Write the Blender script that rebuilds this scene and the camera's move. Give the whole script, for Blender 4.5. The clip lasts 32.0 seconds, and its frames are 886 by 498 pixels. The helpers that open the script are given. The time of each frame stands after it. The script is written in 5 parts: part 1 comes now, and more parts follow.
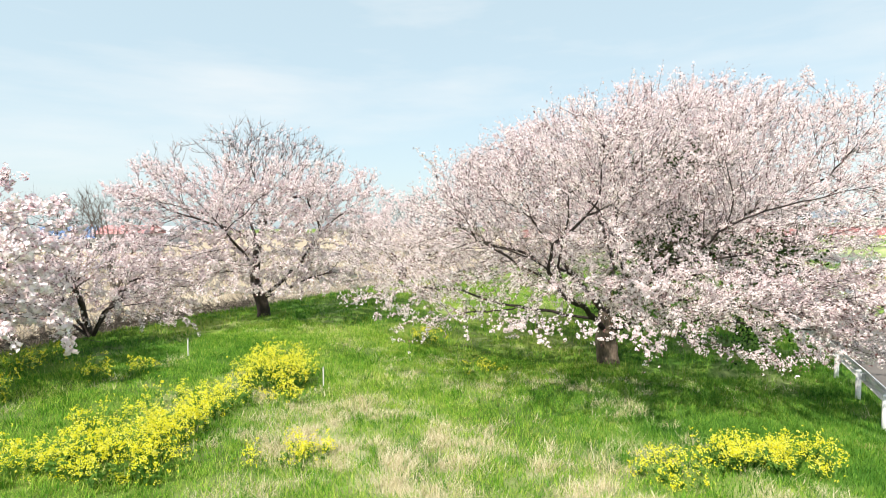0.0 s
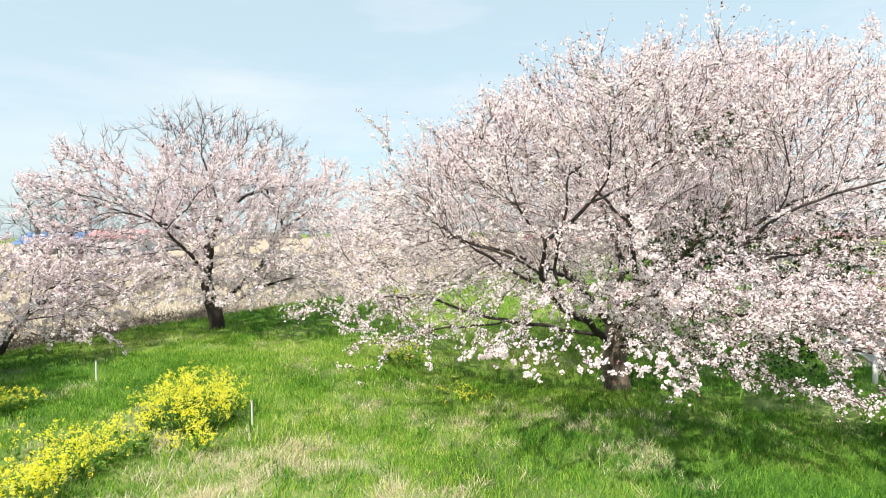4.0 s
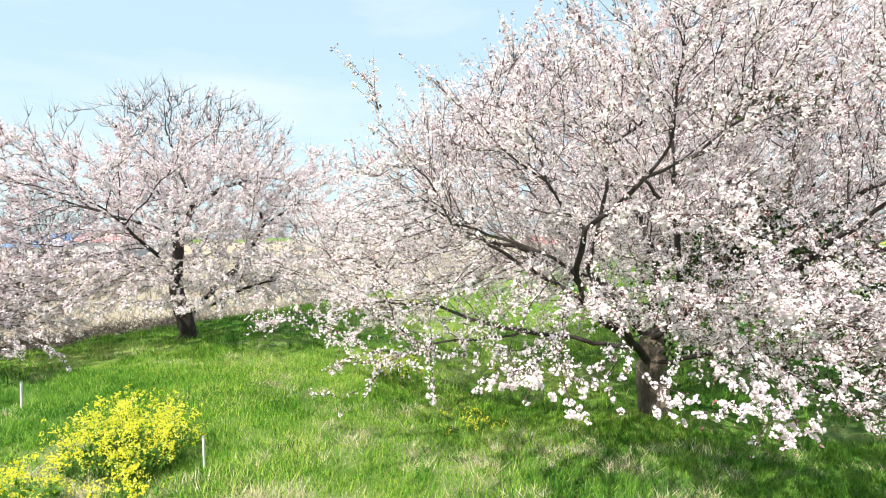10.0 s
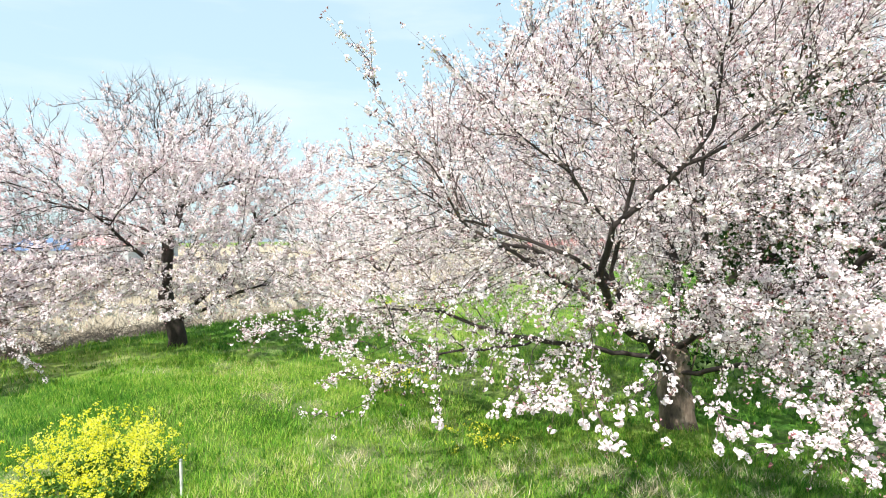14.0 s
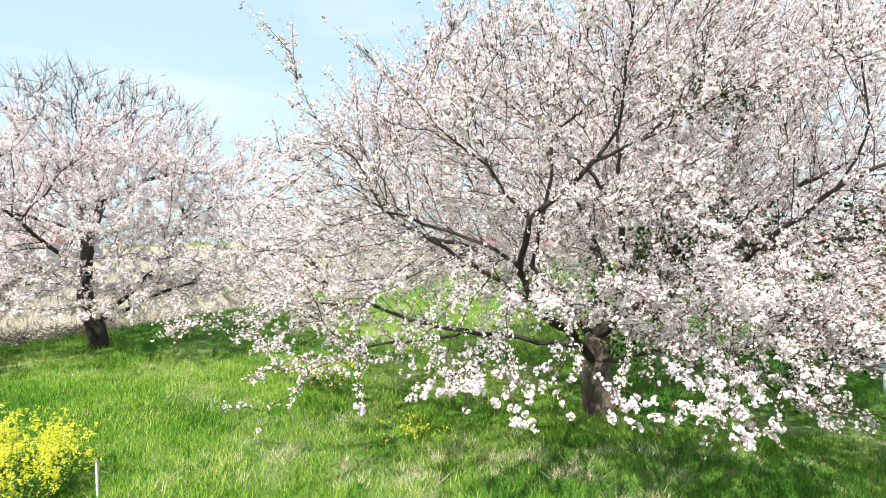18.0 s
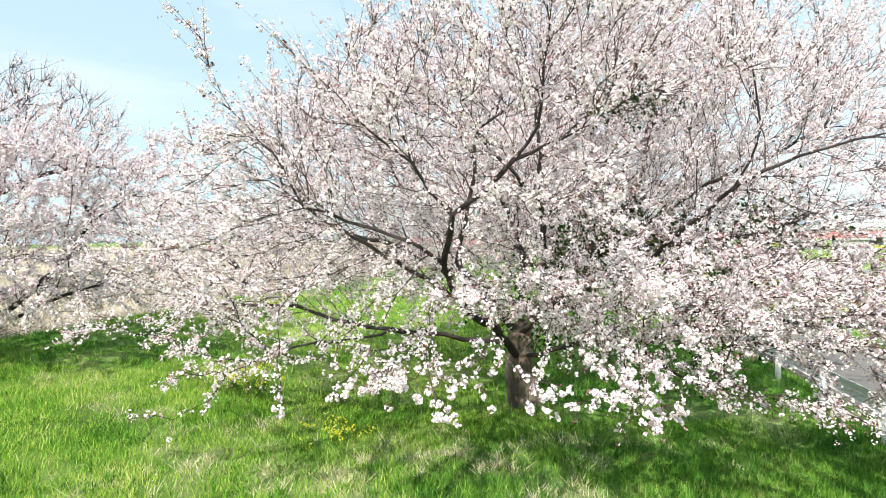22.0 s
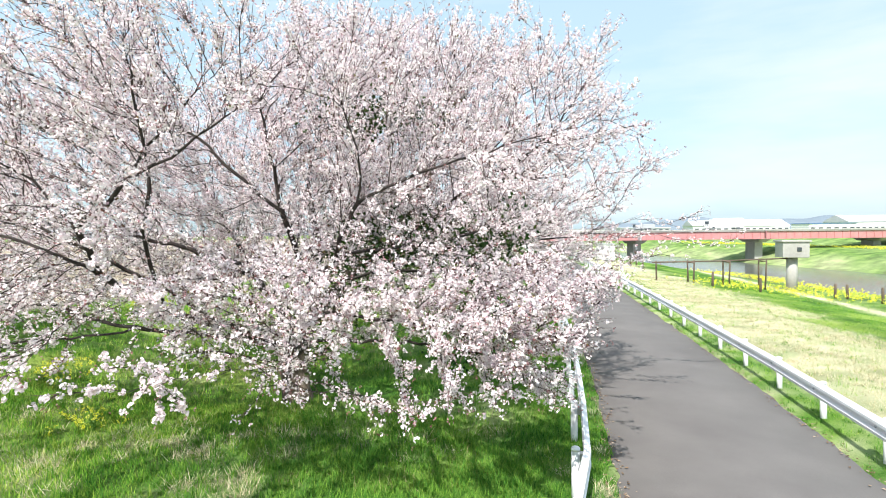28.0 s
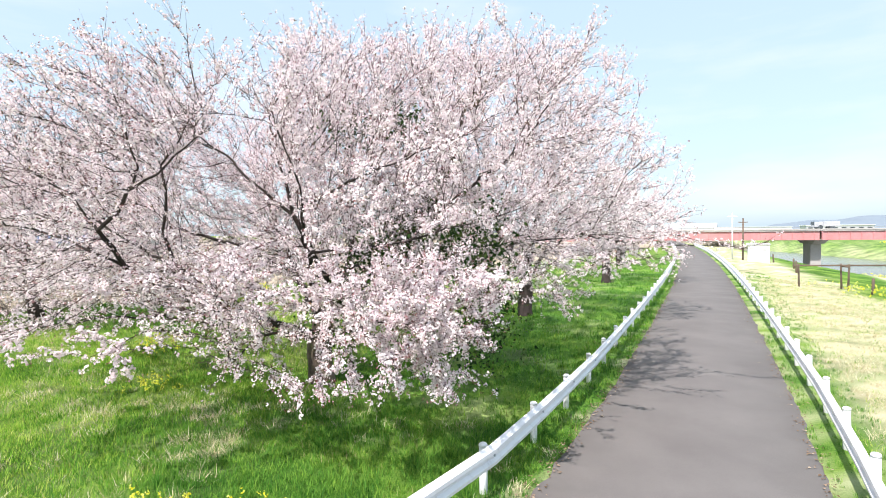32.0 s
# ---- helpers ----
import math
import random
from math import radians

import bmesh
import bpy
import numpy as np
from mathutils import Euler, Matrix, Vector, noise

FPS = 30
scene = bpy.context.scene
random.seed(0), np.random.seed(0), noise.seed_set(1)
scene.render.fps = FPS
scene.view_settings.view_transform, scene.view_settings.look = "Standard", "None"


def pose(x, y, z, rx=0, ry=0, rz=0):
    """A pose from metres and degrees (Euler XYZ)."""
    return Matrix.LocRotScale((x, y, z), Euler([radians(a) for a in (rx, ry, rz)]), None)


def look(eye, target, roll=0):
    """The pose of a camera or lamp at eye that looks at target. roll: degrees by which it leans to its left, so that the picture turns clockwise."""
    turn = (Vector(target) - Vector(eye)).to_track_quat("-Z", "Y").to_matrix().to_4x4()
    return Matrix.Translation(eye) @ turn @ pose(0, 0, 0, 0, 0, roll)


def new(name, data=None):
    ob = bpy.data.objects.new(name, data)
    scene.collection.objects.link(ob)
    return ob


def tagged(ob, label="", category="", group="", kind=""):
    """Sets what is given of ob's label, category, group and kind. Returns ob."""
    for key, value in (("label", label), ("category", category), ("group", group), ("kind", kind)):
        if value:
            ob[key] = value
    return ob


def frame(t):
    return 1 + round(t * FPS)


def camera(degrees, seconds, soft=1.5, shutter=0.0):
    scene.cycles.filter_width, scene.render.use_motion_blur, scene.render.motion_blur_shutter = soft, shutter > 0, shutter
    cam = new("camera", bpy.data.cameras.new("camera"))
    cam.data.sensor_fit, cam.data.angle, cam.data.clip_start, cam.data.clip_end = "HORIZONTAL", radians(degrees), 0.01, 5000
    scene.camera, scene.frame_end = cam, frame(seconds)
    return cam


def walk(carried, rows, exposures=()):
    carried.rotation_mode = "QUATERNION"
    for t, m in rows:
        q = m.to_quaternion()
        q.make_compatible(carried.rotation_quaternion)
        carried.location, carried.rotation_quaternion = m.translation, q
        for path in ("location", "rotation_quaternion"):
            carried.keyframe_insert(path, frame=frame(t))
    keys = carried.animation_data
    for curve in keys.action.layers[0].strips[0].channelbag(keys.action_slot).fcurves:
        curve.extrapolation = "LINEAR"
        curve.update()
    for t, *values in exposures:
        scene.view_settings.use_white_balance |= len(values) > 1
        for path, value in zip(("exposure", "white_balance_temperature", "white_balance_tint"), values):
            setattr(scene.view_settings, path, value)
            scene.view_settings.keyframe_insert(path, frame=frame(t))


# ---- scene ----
cam = camera(79.1, 32.0, soft=1.0)
PATH = [
    (0, (2.056, -16.614, 4.092), (1.224, -14.797, 4.005), -0.6),
    (1, (1.964, -15.915, 4.031), (1.13, -14.099, 3.949), -0.5),
    (2, (1.761, -15.132, 3.968), (0.93, -13.314, 3.89), -0.5),
    (3, (1.586, -14.416, 3.9), (0.76, -12.596, 3.828), -0.5),
    (3.5, (1.572, -14.064, 3.874), (0.737, -12.248, 3.804), -0.6),
    (5.5, (1.221, -12.845, 3.737), (0.385, -11.029, 3.674), -0.9),
    (6, (1.121, -12.604, 3.687), (0.289, -10.786, 3.631), -0.8),
    (7, (1.04, -12.315, 3.638), (0.21, -10.496, 3.58), -0.8),
    (8, (0.979, -12.231, 3.6), (0.147, -10.413, 3.54), -0.8),
    (9, (0.775, -12.061, 3.568), (-0.058, -10.244, 3.521), -0.8),
    (10, (0.533, -11.835, 3.627), (-0.296, -10.016, 3.571), -0.8),
    (11, (0.372, -11.551, 3.625), (-0.461, -9.733, 3.569), -0.8),
    (12, (0.244, -11.341, 3.604), (-0.587, -9.522, 3.552), -0.8),
    (13, (0.161, -11.154, 3.579), (-0.679, -9.339, 3.534), -0.9),
    (14, (0.126, -11.103, 3.562), (-0.707, -9.285, 3.519), -0.9),
    (14.5, (0.174, -11.135, 3.539), (-0.637, -9.307, 3.498), -0.9),
    (16.5, (0.367, -11.153, 3.502), (-0.378, -9.298, 3.457), -1.0),
    (17, (0.388, -11.161, 3.486), (-0.325, -9.293, 3.441), -1.0),
    (18, (0.39, -11.181, 3.466), (-0.247, -9.285, 3.42), -0.9),
    (19, (0.393, -11.178, 3.46), (-0.095, -9.239, 3.409), -0.8),
    (20, (0.419, -11.197, 3.442), (0.041, -9.234, 3.388), -0.9),
    (21, (0.371, -11.18, 3.426), (-0.01, -9.218, 3.376), -0.9),
    (22, (0.449, -11.132, 3.427), (0.065, -9.17, 3.377), -1.0),
    (23, (0.767, -11.082, 3.413), (0.38, -9.121, 3.364), -0.8),
    (24, (1.337, -10.989, 3.397), (0.956, -9.026, 3.35), -0.7),
    (25, (2.168, -10.835, 3.394), (1.791, -8.872, 3.343), -0.7),
    (26, (3.197, -10.624, 3.4), (2.84, -8.657, 3.34), -0.6),
    (26.5, (3.813, -10.51, 3.368), (3.415, -8.551, 3.313), -0.5),
    (28.5, (5.94, -10.855, 3.57), (5.504, -8.905, 3.504), -0.7),
    (29, (6.573, -10.763, 3.558), (6.062, -8.83, 3.492), -0.7),
    (30, (7.65, -10.49, 3.507), (6.955, -8.616, 3.446), -0.7),
    (31, (8.36, -10.27, 3.54), (7.511, -8.459, 3.476), -0.6),
    (32, (8.555, -10.19, 3.56), (7.607, -8.43, 3.497), -0.6),
]
walk(cam, [(t, look(e, a, r)) for t, e, a, r in PATH], [(0, 0.45, 6900, 14), (5, 0.49, 6750, 12.5), (10, 0.57, 6550, 10.5), (14, 0.6, 6500, 10), (23, 0.6, 6500, 10), (27, 0.57, 6320, 11), (29, 0.57, 6360, 16), (32, 0.61, 6430, 19)])

# ---- world, sun, exposure ----
SUN_AZ = radians(187.0)      # compass bearing the sun stands at, clockwise from +y
SUN_EL = radians(53.0)
world = bpy.data.worlds.new("sky")
scene.world = world
world.use_nodes = True
wn = world.node_tree.nodes
wl = world.node_tree.links
bg = wn["Background"]
sky = wn.new("ShaderNodeTexSky")
sky.sky_type = "NISHITA"
sky.sun_disc = False
sky.sun_elevation = SUN_EL
sky.sun_rotation = SUN_AZ
sky.air_density, sky.dust_density, sky.ozone_density = 1.0, 1.6, 1.4
tc = wn.new("ShaderNodeTexCoord")
mp = wn.new("ShaderNodeMapping")
mp.inputs["Scale"].default_value = (1.0, 0.55, 4.5)
mp.inputs["Rotation"].default_value = (0.1, 0.3, 0.5)
cn = wn.new("ShaderNodeTexNoise")
cn.inputs["Scale"].default_value = 1.7
cn.inputs["Detail"].default_value = 7.0
cn.inputs["Roughness"].default_value = 0.55
cr = wn.new("ShaderNodeValToRGB")
cr.color_ramp.elements[0].position, cr.color_ramp.elements[0].color = 0.46, (0, 0, 0, 1)
cr.color_ramp.elements[1].position, cr.color_ramp.elements[1].color = 0.78, (0.8, 0.8, 0.8, 1)
hz = wn.new("ShaderNodeMixRGB")      # thin spring haze over the whole sky
hz.inputs["Fac"].default_value = 0.72
hz.inputs["Color2"].default_value = (3.3, 4.45, 4.85, 1)
cm = wn.new("ShaderNodeMixRGB")
cm.inputs["Color2"].default_value = (4.7, 5.05, 5.2, 1)
wl.new(tc.outputs["Generated"], mp.inputs["Vector"])
wl.new(mp.outputs[0], cn.inputs["Vector"])
wl.new(cn.outputs["Fac"], cr.inputs["Fac"])
wl.new(cr.outputs["Color"], cm.inputs["Fac"])
wl.new(sky.outputs[0], hz.inputs["Color1"])
wl.new(hz.outputs[0], cm.inputs["Color1"])
wl.new(cm.outputs[0], bg.inputs["Color"])
bg.inputs["Strength"].default_value = 0.15

sun = new("sun", bpy.data.lights.new("sun", "SUN"))
sun.data.energy, sun.data.angle, sun.data.color = 5.0, radians(0.5), (1.0, 0.95, 0.87)
sun.matrix_world = look((60 * math.sin(SUN_AZ), 60 * math.cos(SUN_AZ), 60 * math.tan(SUN_EL)), (0, 0, 0))

# ---- helpers of this scene ----
rng = np.random.default_rng(7)


def np_mesh(name, verts, faces, mat, smooth=False):
    """A mesh from arrays: verts (n, 3), faces (m, k) with k the same for all."""
    me = bpy.data.meshes.new(name)
    verts, faces = np.asarray(verts, np.float32), np.asarray(faces, np.int32)
    m, k = faces.shape
    me.vertices.add(len(verts))
    me.vertices.foreach_set("co", verts.ravel())
    me.loops.add(m * k)
    me.loops.foreach_set("vertex_index", faces.ravel())
    me.polygons.add(m)
    me.polygons.foreach_set("loop_start", np.arange(0, m * k, k, dtype=np.int32))
    me.polygons.foreach_set("use_smooth", np.full(m, smooth))
    me.update(calc_edges=True)
    me.materials.append(mat)
    return me


def part(name, data, parent, label="", m=None):
    ob = new(name, data)
    ob.parent = parent
    if m is not None:
        ob.matrix_local = m
    if label:
        ob["label"] = label
    return ob


def bm_mesh(name, bm, mat, smooth=False):
    me = bpy.data.meshes.new(name)
    bmesh.ops.recalc_face_normals(bm, faces=bm.faces)
    bm.to_mesh(me)
    bm.free()
    me.materials.append(mat)
    if smooth:
        me.polygons.foreach_set("use_smooth", np.full(len(me.polygons), True))
    return me


def box(name, sx, sy, sz, mat, bevel=0.0, at=(0, 0, 0)):
    """A bevelled block that stands on z = 0 (before at)."""
    bm = bmesh.new()
    bmesh.ops.create_cube(bm, size=1.0, matrix=Matrix.Translation((at[0], at[1], at[2] + sz / 2)) @ Matrix.Diagonal((sx, sy, sz, 1)))
    if bevel:
        bmesh.ops.bevel(bm, geom=bm.edges[:], offset=bevel, segments=2, profile=0.6, affect="EDGES")
    return bm_mesh(name, bm, mat)


def pipe(name, rings, sides, mat, cap=True):
    """A tube along rings of (centre, radius), upright rings unless the way bends."""
    pts = [Vector(c) for c, _ in rings]
    verts, faces = [], []
    for i, (c, r) in enumerate(rings):
        d = (pts[min(i + 1, len(pts) - 1)] - pts[max(i - 1, 0)])
        q = (d if d.length > 1e-6 else Vector((0, 0, 1))).to_track_quat("Z", "Y")
        for k in range(sides):
            a = 2 * math.pi * k / sides
            verts.append(Vector(c) + q @ Vector((r * math.cos(a), r * math.sin(a), 0)))
    for i in range(len(rings) - 1):
        for k in range(sides):
            a, b = i * sides + k, i * sides + (k + 1) % sides
            faces.append((a, b, b + sides, a + sides))
    if cap:
        faces.append(tuple(range(sides))[::-1])
        faces.append(tuple(range(len(verts) - sides, len(verts))))
    me = bpy.data.meshes.new(name)
    me.from_pydata(verts, [], faces)
    me.materials.append(mat)
    me.polygons.foreach_set("use_smooth", np.array([len(p.vertices) == 4 for p in me.polygons]))
    return me


def smooth01(a, b, v):
    t = np.clip((v - a) / (b - a), 0, 1)
    return t * t * (3 - 2 * t)


# ---- materials ----
def material(name, rough=0.7, metal=0.0):
    m = bpy.data.materials.new(name)
    m.use_nodes = True
    b = m.node_tree.nodes["Principled BSDF"]
    b.inputs["Roughness"].default_value, b.inputs["Metallic"].default_value = rough, metal
    return m, m.node_tree.nodes, m.node_tree.links, b


def ramp(nodes, stops):
    r = nodes.new("ShaderNodeValToRGB")
    e = r.color_ramp.elements
    while len(e) < len(stops):
        e.new(0.5)
    for k, (p, c) in enumerate(stops):
        e[k].position, e[k].color = p, (*c, 1)
    return r


def noise_node(nodes, links, scale, detail=5, rough=0.55, coord="Object", stretch=None):
    c = nodes.new("ShaderNodeTexCoord")
    n = nodes.new("ShaderNodeTexNoise")
    n.inputs["Scale"].default_value, n.inputs["Detail"].default_value, n.inputs["Roughness"].default_value = scale, detail, rough
    if stretch:
        mpn = nodes.new("ShaderNodeMapping")
        mpn.inputs["Scale"].default_value = stretch
        links.new(c.outputs[coord], mpn.inputs["Vector"])
        links.new(mpn.outputs[0], n.inputs["Vector"])
    else:
        links.new(c.outputs[coord], n.inputs["Vector"])
    return n


def noisy(name, stops, scale, rough=0.75, metal=0.0, fine=None, bump=0.3, bump_dist=0.01, stretch=None, island=0.0):
    """Colour by a coarse noise, broken by a fine one, with bump from the fine one."""
    m, n, l, b = material(name, rough, metal)
    big = noise_node(n, l, scale, stretch=stretch)
    small = noise_node(n, l, fine or scale * 9, 4, stretch=stretch)
    mix = n.new("ShaderNodeMath")
    mix.operation = "MULTIPLY_ADD"
    l.new(small.outputs["Fac"], mix.inputs[0])
    mix.inputs[1].default_value = 0.45
    off = n.new("ShaderNodeMath")
    off.operation = "MULTIPLY_ADD"
    l.new(big.outputs["Fac"], off.inputs[0])
    off.inputs[1].default_value, off.inputs[2].default_value = 0.8, -0.12
    l.new(off.outputs[0], mix.inputs[2])
    last = mix
    if island:
        g = n.new("ShaderNodeNewGeometry")
        add = n.new("ShaderNodeMath")
        add.operation = "MULTIPLY_ADD"
        l.new(g.outputs["Random Per Island"], add.inputs[0])
        add.inputs[1].default_value = island
        l.new(mix.outputs[0], add.inputs[2])
        sub = n.new("ShaderNodeMath")
        sub.operation = "SUBTRACT"
        l.new(add.outputs[0], sub.inputs[0])
        sub.inputs[1].default_value = island / 2
        last = sub
    r = ramp(n, stops)
    l.new(last.outputs[0], r.inputs["Fac"])
    l.new(r.outputs["Color"], b.inputs["Base Color"])
    if bump:
        bp = n.new("ShaderNodeBump")
        bp.inputs["Strength"].default_value, bp.inputs["Distance"].default_value = bump, bump_dist
        l.new(small.outputs["Fac"], bp.inputs["Height"])
        l.new(bp.outputs[0], b.inputs["Normal"])
    return m


def leafy(name, stops, through_light=0.4, rough=0.6, patch=0.0):
    """Thin plant matter: colour by island, part of the light comes through."""
    m, n, l, b = material(name, rough)
    g = n.new("ShaderNodeNewGeometry")
    r = ramp(n, stops)
    if patch:
        big = noise_node(n, l, patch, 4, 0.6)
        k = n.new("ShaderNodeMath")
        k.operation = "MULTIPLY_ADD"
        l.new(g.outputs["Random Per Island"], k.inputs[0])
        k.inputs[1].default_value = 0.75
        o = n.new("ShaderNodeMath")
        o.operation = "MULTIPLY_ADD"
        l.new(big.outputs["Fac"], o.inputs[0])
        o.inputs[1].default_value, o.inputs[2].default_value = 1.5, -0.62
        l.new(o.outputs[0], k.inputs[2])
        l.new(k.outputs[0], r.inputs["Fac"])
    else:
        l.new(g.outputs["Random Per Island"], r.inputs["Fac"])
    l.new(r.outputs["Color"], b.inputs["Base Color"])
    b.inputs["Specular IOR Level"].default_value = 0.08
    t = n.new("ShaderNodeBsdfTranslucent")
    l.new(r.outputs["Color"], t.inputs["Color"])
    mx = n.new("ShaderNodeMixShader")
    mx.inputs["Fac"].default_value = through_light
    l.new(b.outputs[0], mx.inputs[1])
    l.new(t.outputs[0], mx.inputs[2])
    l.new(mx.outputs[0], n["Material Output"].inputs["Surface"])
    return m


BARK = noisy("cherry_bark", [(0.25, (0.03, 0.022, 0.017)), (0.5, (0.12, 0.09, 0.066)), (0.75, (0.3, 0.245, 0.19))], 3.0, 0.9, fine=28, bump=0.8, bump_dist=0.02, stretch=(1, 1, 0.35))
BRANCH = noisy("branch_bark", [(0.25, (0.018, 0.013, 0.012)), (0.5, (0.036, 0.027, 0.024)), (0.75, (0.075, 0.06, 0.053))], 4.0, 0.9, fine=30, bump=0.5, bump_dist=0.01)
TWIG = noisy("twig_bark", [(0.2, (0.045, 0.028, 0.027)), (0.8, (0.15, 0.095, 0.09))], 8.0, 0.85, bump=0.0)
GREY_TWIG = noisy("bare_bark", [(0.2, (0.07, 0.058, 0.05)), (0.8, (0.17, 0.145, 0.125))], 4.0, 0.9, bump=0.0)
PETAL = leafy("blossom_petal", [(0.0, (0.48, 0.30, 0.34)), (0.10, (0.80, 0.67, 0.70)), (0.34, (0.912, 0.81, 0.838)), (1.0, (0.952, 0.897, 0.908))], 0.22, 0.75)
CALYX = leafy("flower_calyx", [(0.0, (0.07, 0.028, 0.022)), (0.6, (0.17, 0.075, 0.06)), (1.0, (0.20, 0.19, 0.06))], 0.15)
BUD = leafy("blossom_bud", [(0.0, (0.20, 0.085, 0.08)), (0.5, (0.36, 0.17, 0.17)), (1.0, (0.6, 0.38, 0.39))], 0.25)
GRASS = leafy("grass_blade", [(0.0, (0.03, 0.125, 0.012)), (0.3, (0.105, 0.31, 0.028)), (0.55, (0.265, 0.48, 0.055)), (0.85, (0.46, 0.57, 0.11)), (1.0, (0.64, 0.60, 0.31))], 0.38, 0.5, patch=0.5)
# deep green for lush grass, and for tree shade put into the blades' colour
LUSH_SHADE = leafy("lush_shaded_grass_blade", [(0.0, (0.022, 0.115, 0.017)), (0.35, (0.085, 0.25, 0.032)), (0.7, (0.18, 0.37, 0.052)), (0.95, (0.28, 0.46, 0.065)), (1.0, (0.42, 0.42, 0.18))], 0.4, 0.5, patch=0.7)
STRAW = leafy("dry_grass_blade", [(0.0, (0.40, 0.35, 0.19)), (0.5, (0.64, 0.58, 0.37)), (1.0, (0.79, 0.74, 0.55))], 0.25, 0.7)
REED = leafy("reed_stem", [(0.0, (0.27, 0.235, 0.19)), (0.5, (0.41, 0.37, 0.31)), (1.0, (0.55, 0.51, 0.44))], 0.15, 0.8)
LEAF = leafy("rape_leaf", [(0.0, (0.08, 0.2, 0.035)), (1.0, (0.2, 0.36, 0.08))], 0.4)
YELLOW = leafy("rape_petal", [(0.0, (0.84, 0.78, 0.03)), (0.5, (0.91, 0.88, 0.09)), (1.0, (0.94, 0.93, 0.28))], 0.5)
IVY = leafy("ivy_leaf", [(0.0, (0.012, 0.035, 0.01)), (0.6, (0.035, 0.075, 0.02)), (1.0, (0.10, 0.14, 0.04))], 0.2, 0.35)
ASPHALT = noisy("asphalt", [(0.3, (0.115, 0.108, 0.103)), (0.55, (0.145, 0.137, 0.13)), (0.8, (0.18, 0.17, 0.16))], 0.6, 0.9, fine=60, bump=0.4, bump_dist=0.004)
WHITE_PAINT = noisy("white_rail_paint", [(0.2, (0.55, 0.56, 0.57)), (0.45, (0.74, 0.76, 0.78)), (1.0, (0.8, 0.82, 0.84))], 3.0, 0.4, fine=25, bump=0.05)
STEEL = noisy("galvanised_steel", [(0.2, (0.35, 0.37, 0.39)), (0.8, (0.6, 0.62, 0.64))], 6.0, 0.4, 0.7, bump=0.05)
RED_PAINT = noisy("red_girder_paint", [(0.2, (0.46, 0.19, 0.19)), (0.8, (0.6, 0.3, 0.3))], 0.4, 0.6, fine=3, bump=0.0)
CONCRETE = noisy("weathered_concrete", [(0.2, (0.30, 0.29, 0.27)), (0.8, (0.52, 0.51, 0.48))], 0.5, 0.85, fine=6, bump=0.2)
OLD_WOOD = noisy("weathered_wood", [(0.2, (0.07, 0.05, 0.04)), (0.8, (0.2, 0.15, 0.11))], 4.0, 0.85, fine=30, bump=0.4, stretch=(1, 1, 0.15))
STAKE_PAINT = noisy("stake_white", [(0.2, (0.5, 0.5, 0.48)), (0.8, (0.75, 0.75, 0.73))], 5.0, 0.6, bump=0.1)
WHITE_WALL = noisy("white_cladding", [(0.2, (0.66, 0.66, 0.64)), (0.8, (0.8, 0.8, 0.79))], 0.3, 0.6, fine=4, bump=0.0)
GREY_WALL = noisy("grey_cladding", [(0.2, (0.36, 0.38, 0.4)), (0.8, (0.5, 0.51, 0.52))], 0.3, 0.6, fine=4, bump=0.0)
BLUE_ROOF = noisy("blue_roof", [(0.2, (0.08, 0.16, 0.33)), (0.8, (0.14, 0.25, 0.46))], 0.3, 0.45, fine=4, bump=0.0)
GLASS_DARK = noisy("window_glass", [(0.2, (0.04, 0.05, 0.06)), (0.8, (0.09, 0.1, 0.11))], 0.5, 0.1, bump=0.0)
# wooded hills, the blue-grey of distance haze mixed into their colour
HILL = noisy("hazed_hill_wood", [(0.2, (0.15, 0.19, 0.23)), (0.8, (0.2, 0.25, 0.29))], 0.01, 0.95, fine=0.08, bump=0.0)

# water: a real smooth surface with small ripples
WATER, _n, _l, _b = material("river_water", 0.16)
_b.inputs["Base Color"].default_value = (0.11, 0.115, 0.1, 1)
_w = noise_node(_n, _l, 1.2, 4)
_bp = _n.new("ShaderNodeBump")
_bp.inputs["Strength"].default_value, _bp.inputs["Distance"].default_value = 0.25, 0.05
_l.new(_w.outputs["Fac"], _bp.inputs["Height"])
_l.new(_bp.outputs[0], _b.inputs["Normal"])

# ---- plan ----
def road_x(y):
    """Centre line of the levee road: a slow bend round the big tree."""
    y = np.asarray(y, float)
    p = np.clip(y - 2, 0, 138)
    q = np.clip(-2.5 - y, 0, None)
    near = np.where(q < 3, 0.03 * q * q, 0.27 + 0.18 * (q - 3))
    return 8.05 - 0.03 * p - 0.0004 * p * p - near - 0.14 * np.clip(y - 140, 0, None)


RAIL_L, RAIL_R, ROAD_HALF = -2.42, 2.15, 1.84


def river_d(x, y):
    """Signed distance from the river's middle line."""
    return (x - 51.0) * 0.95 + (y - 66.0) * 0.31


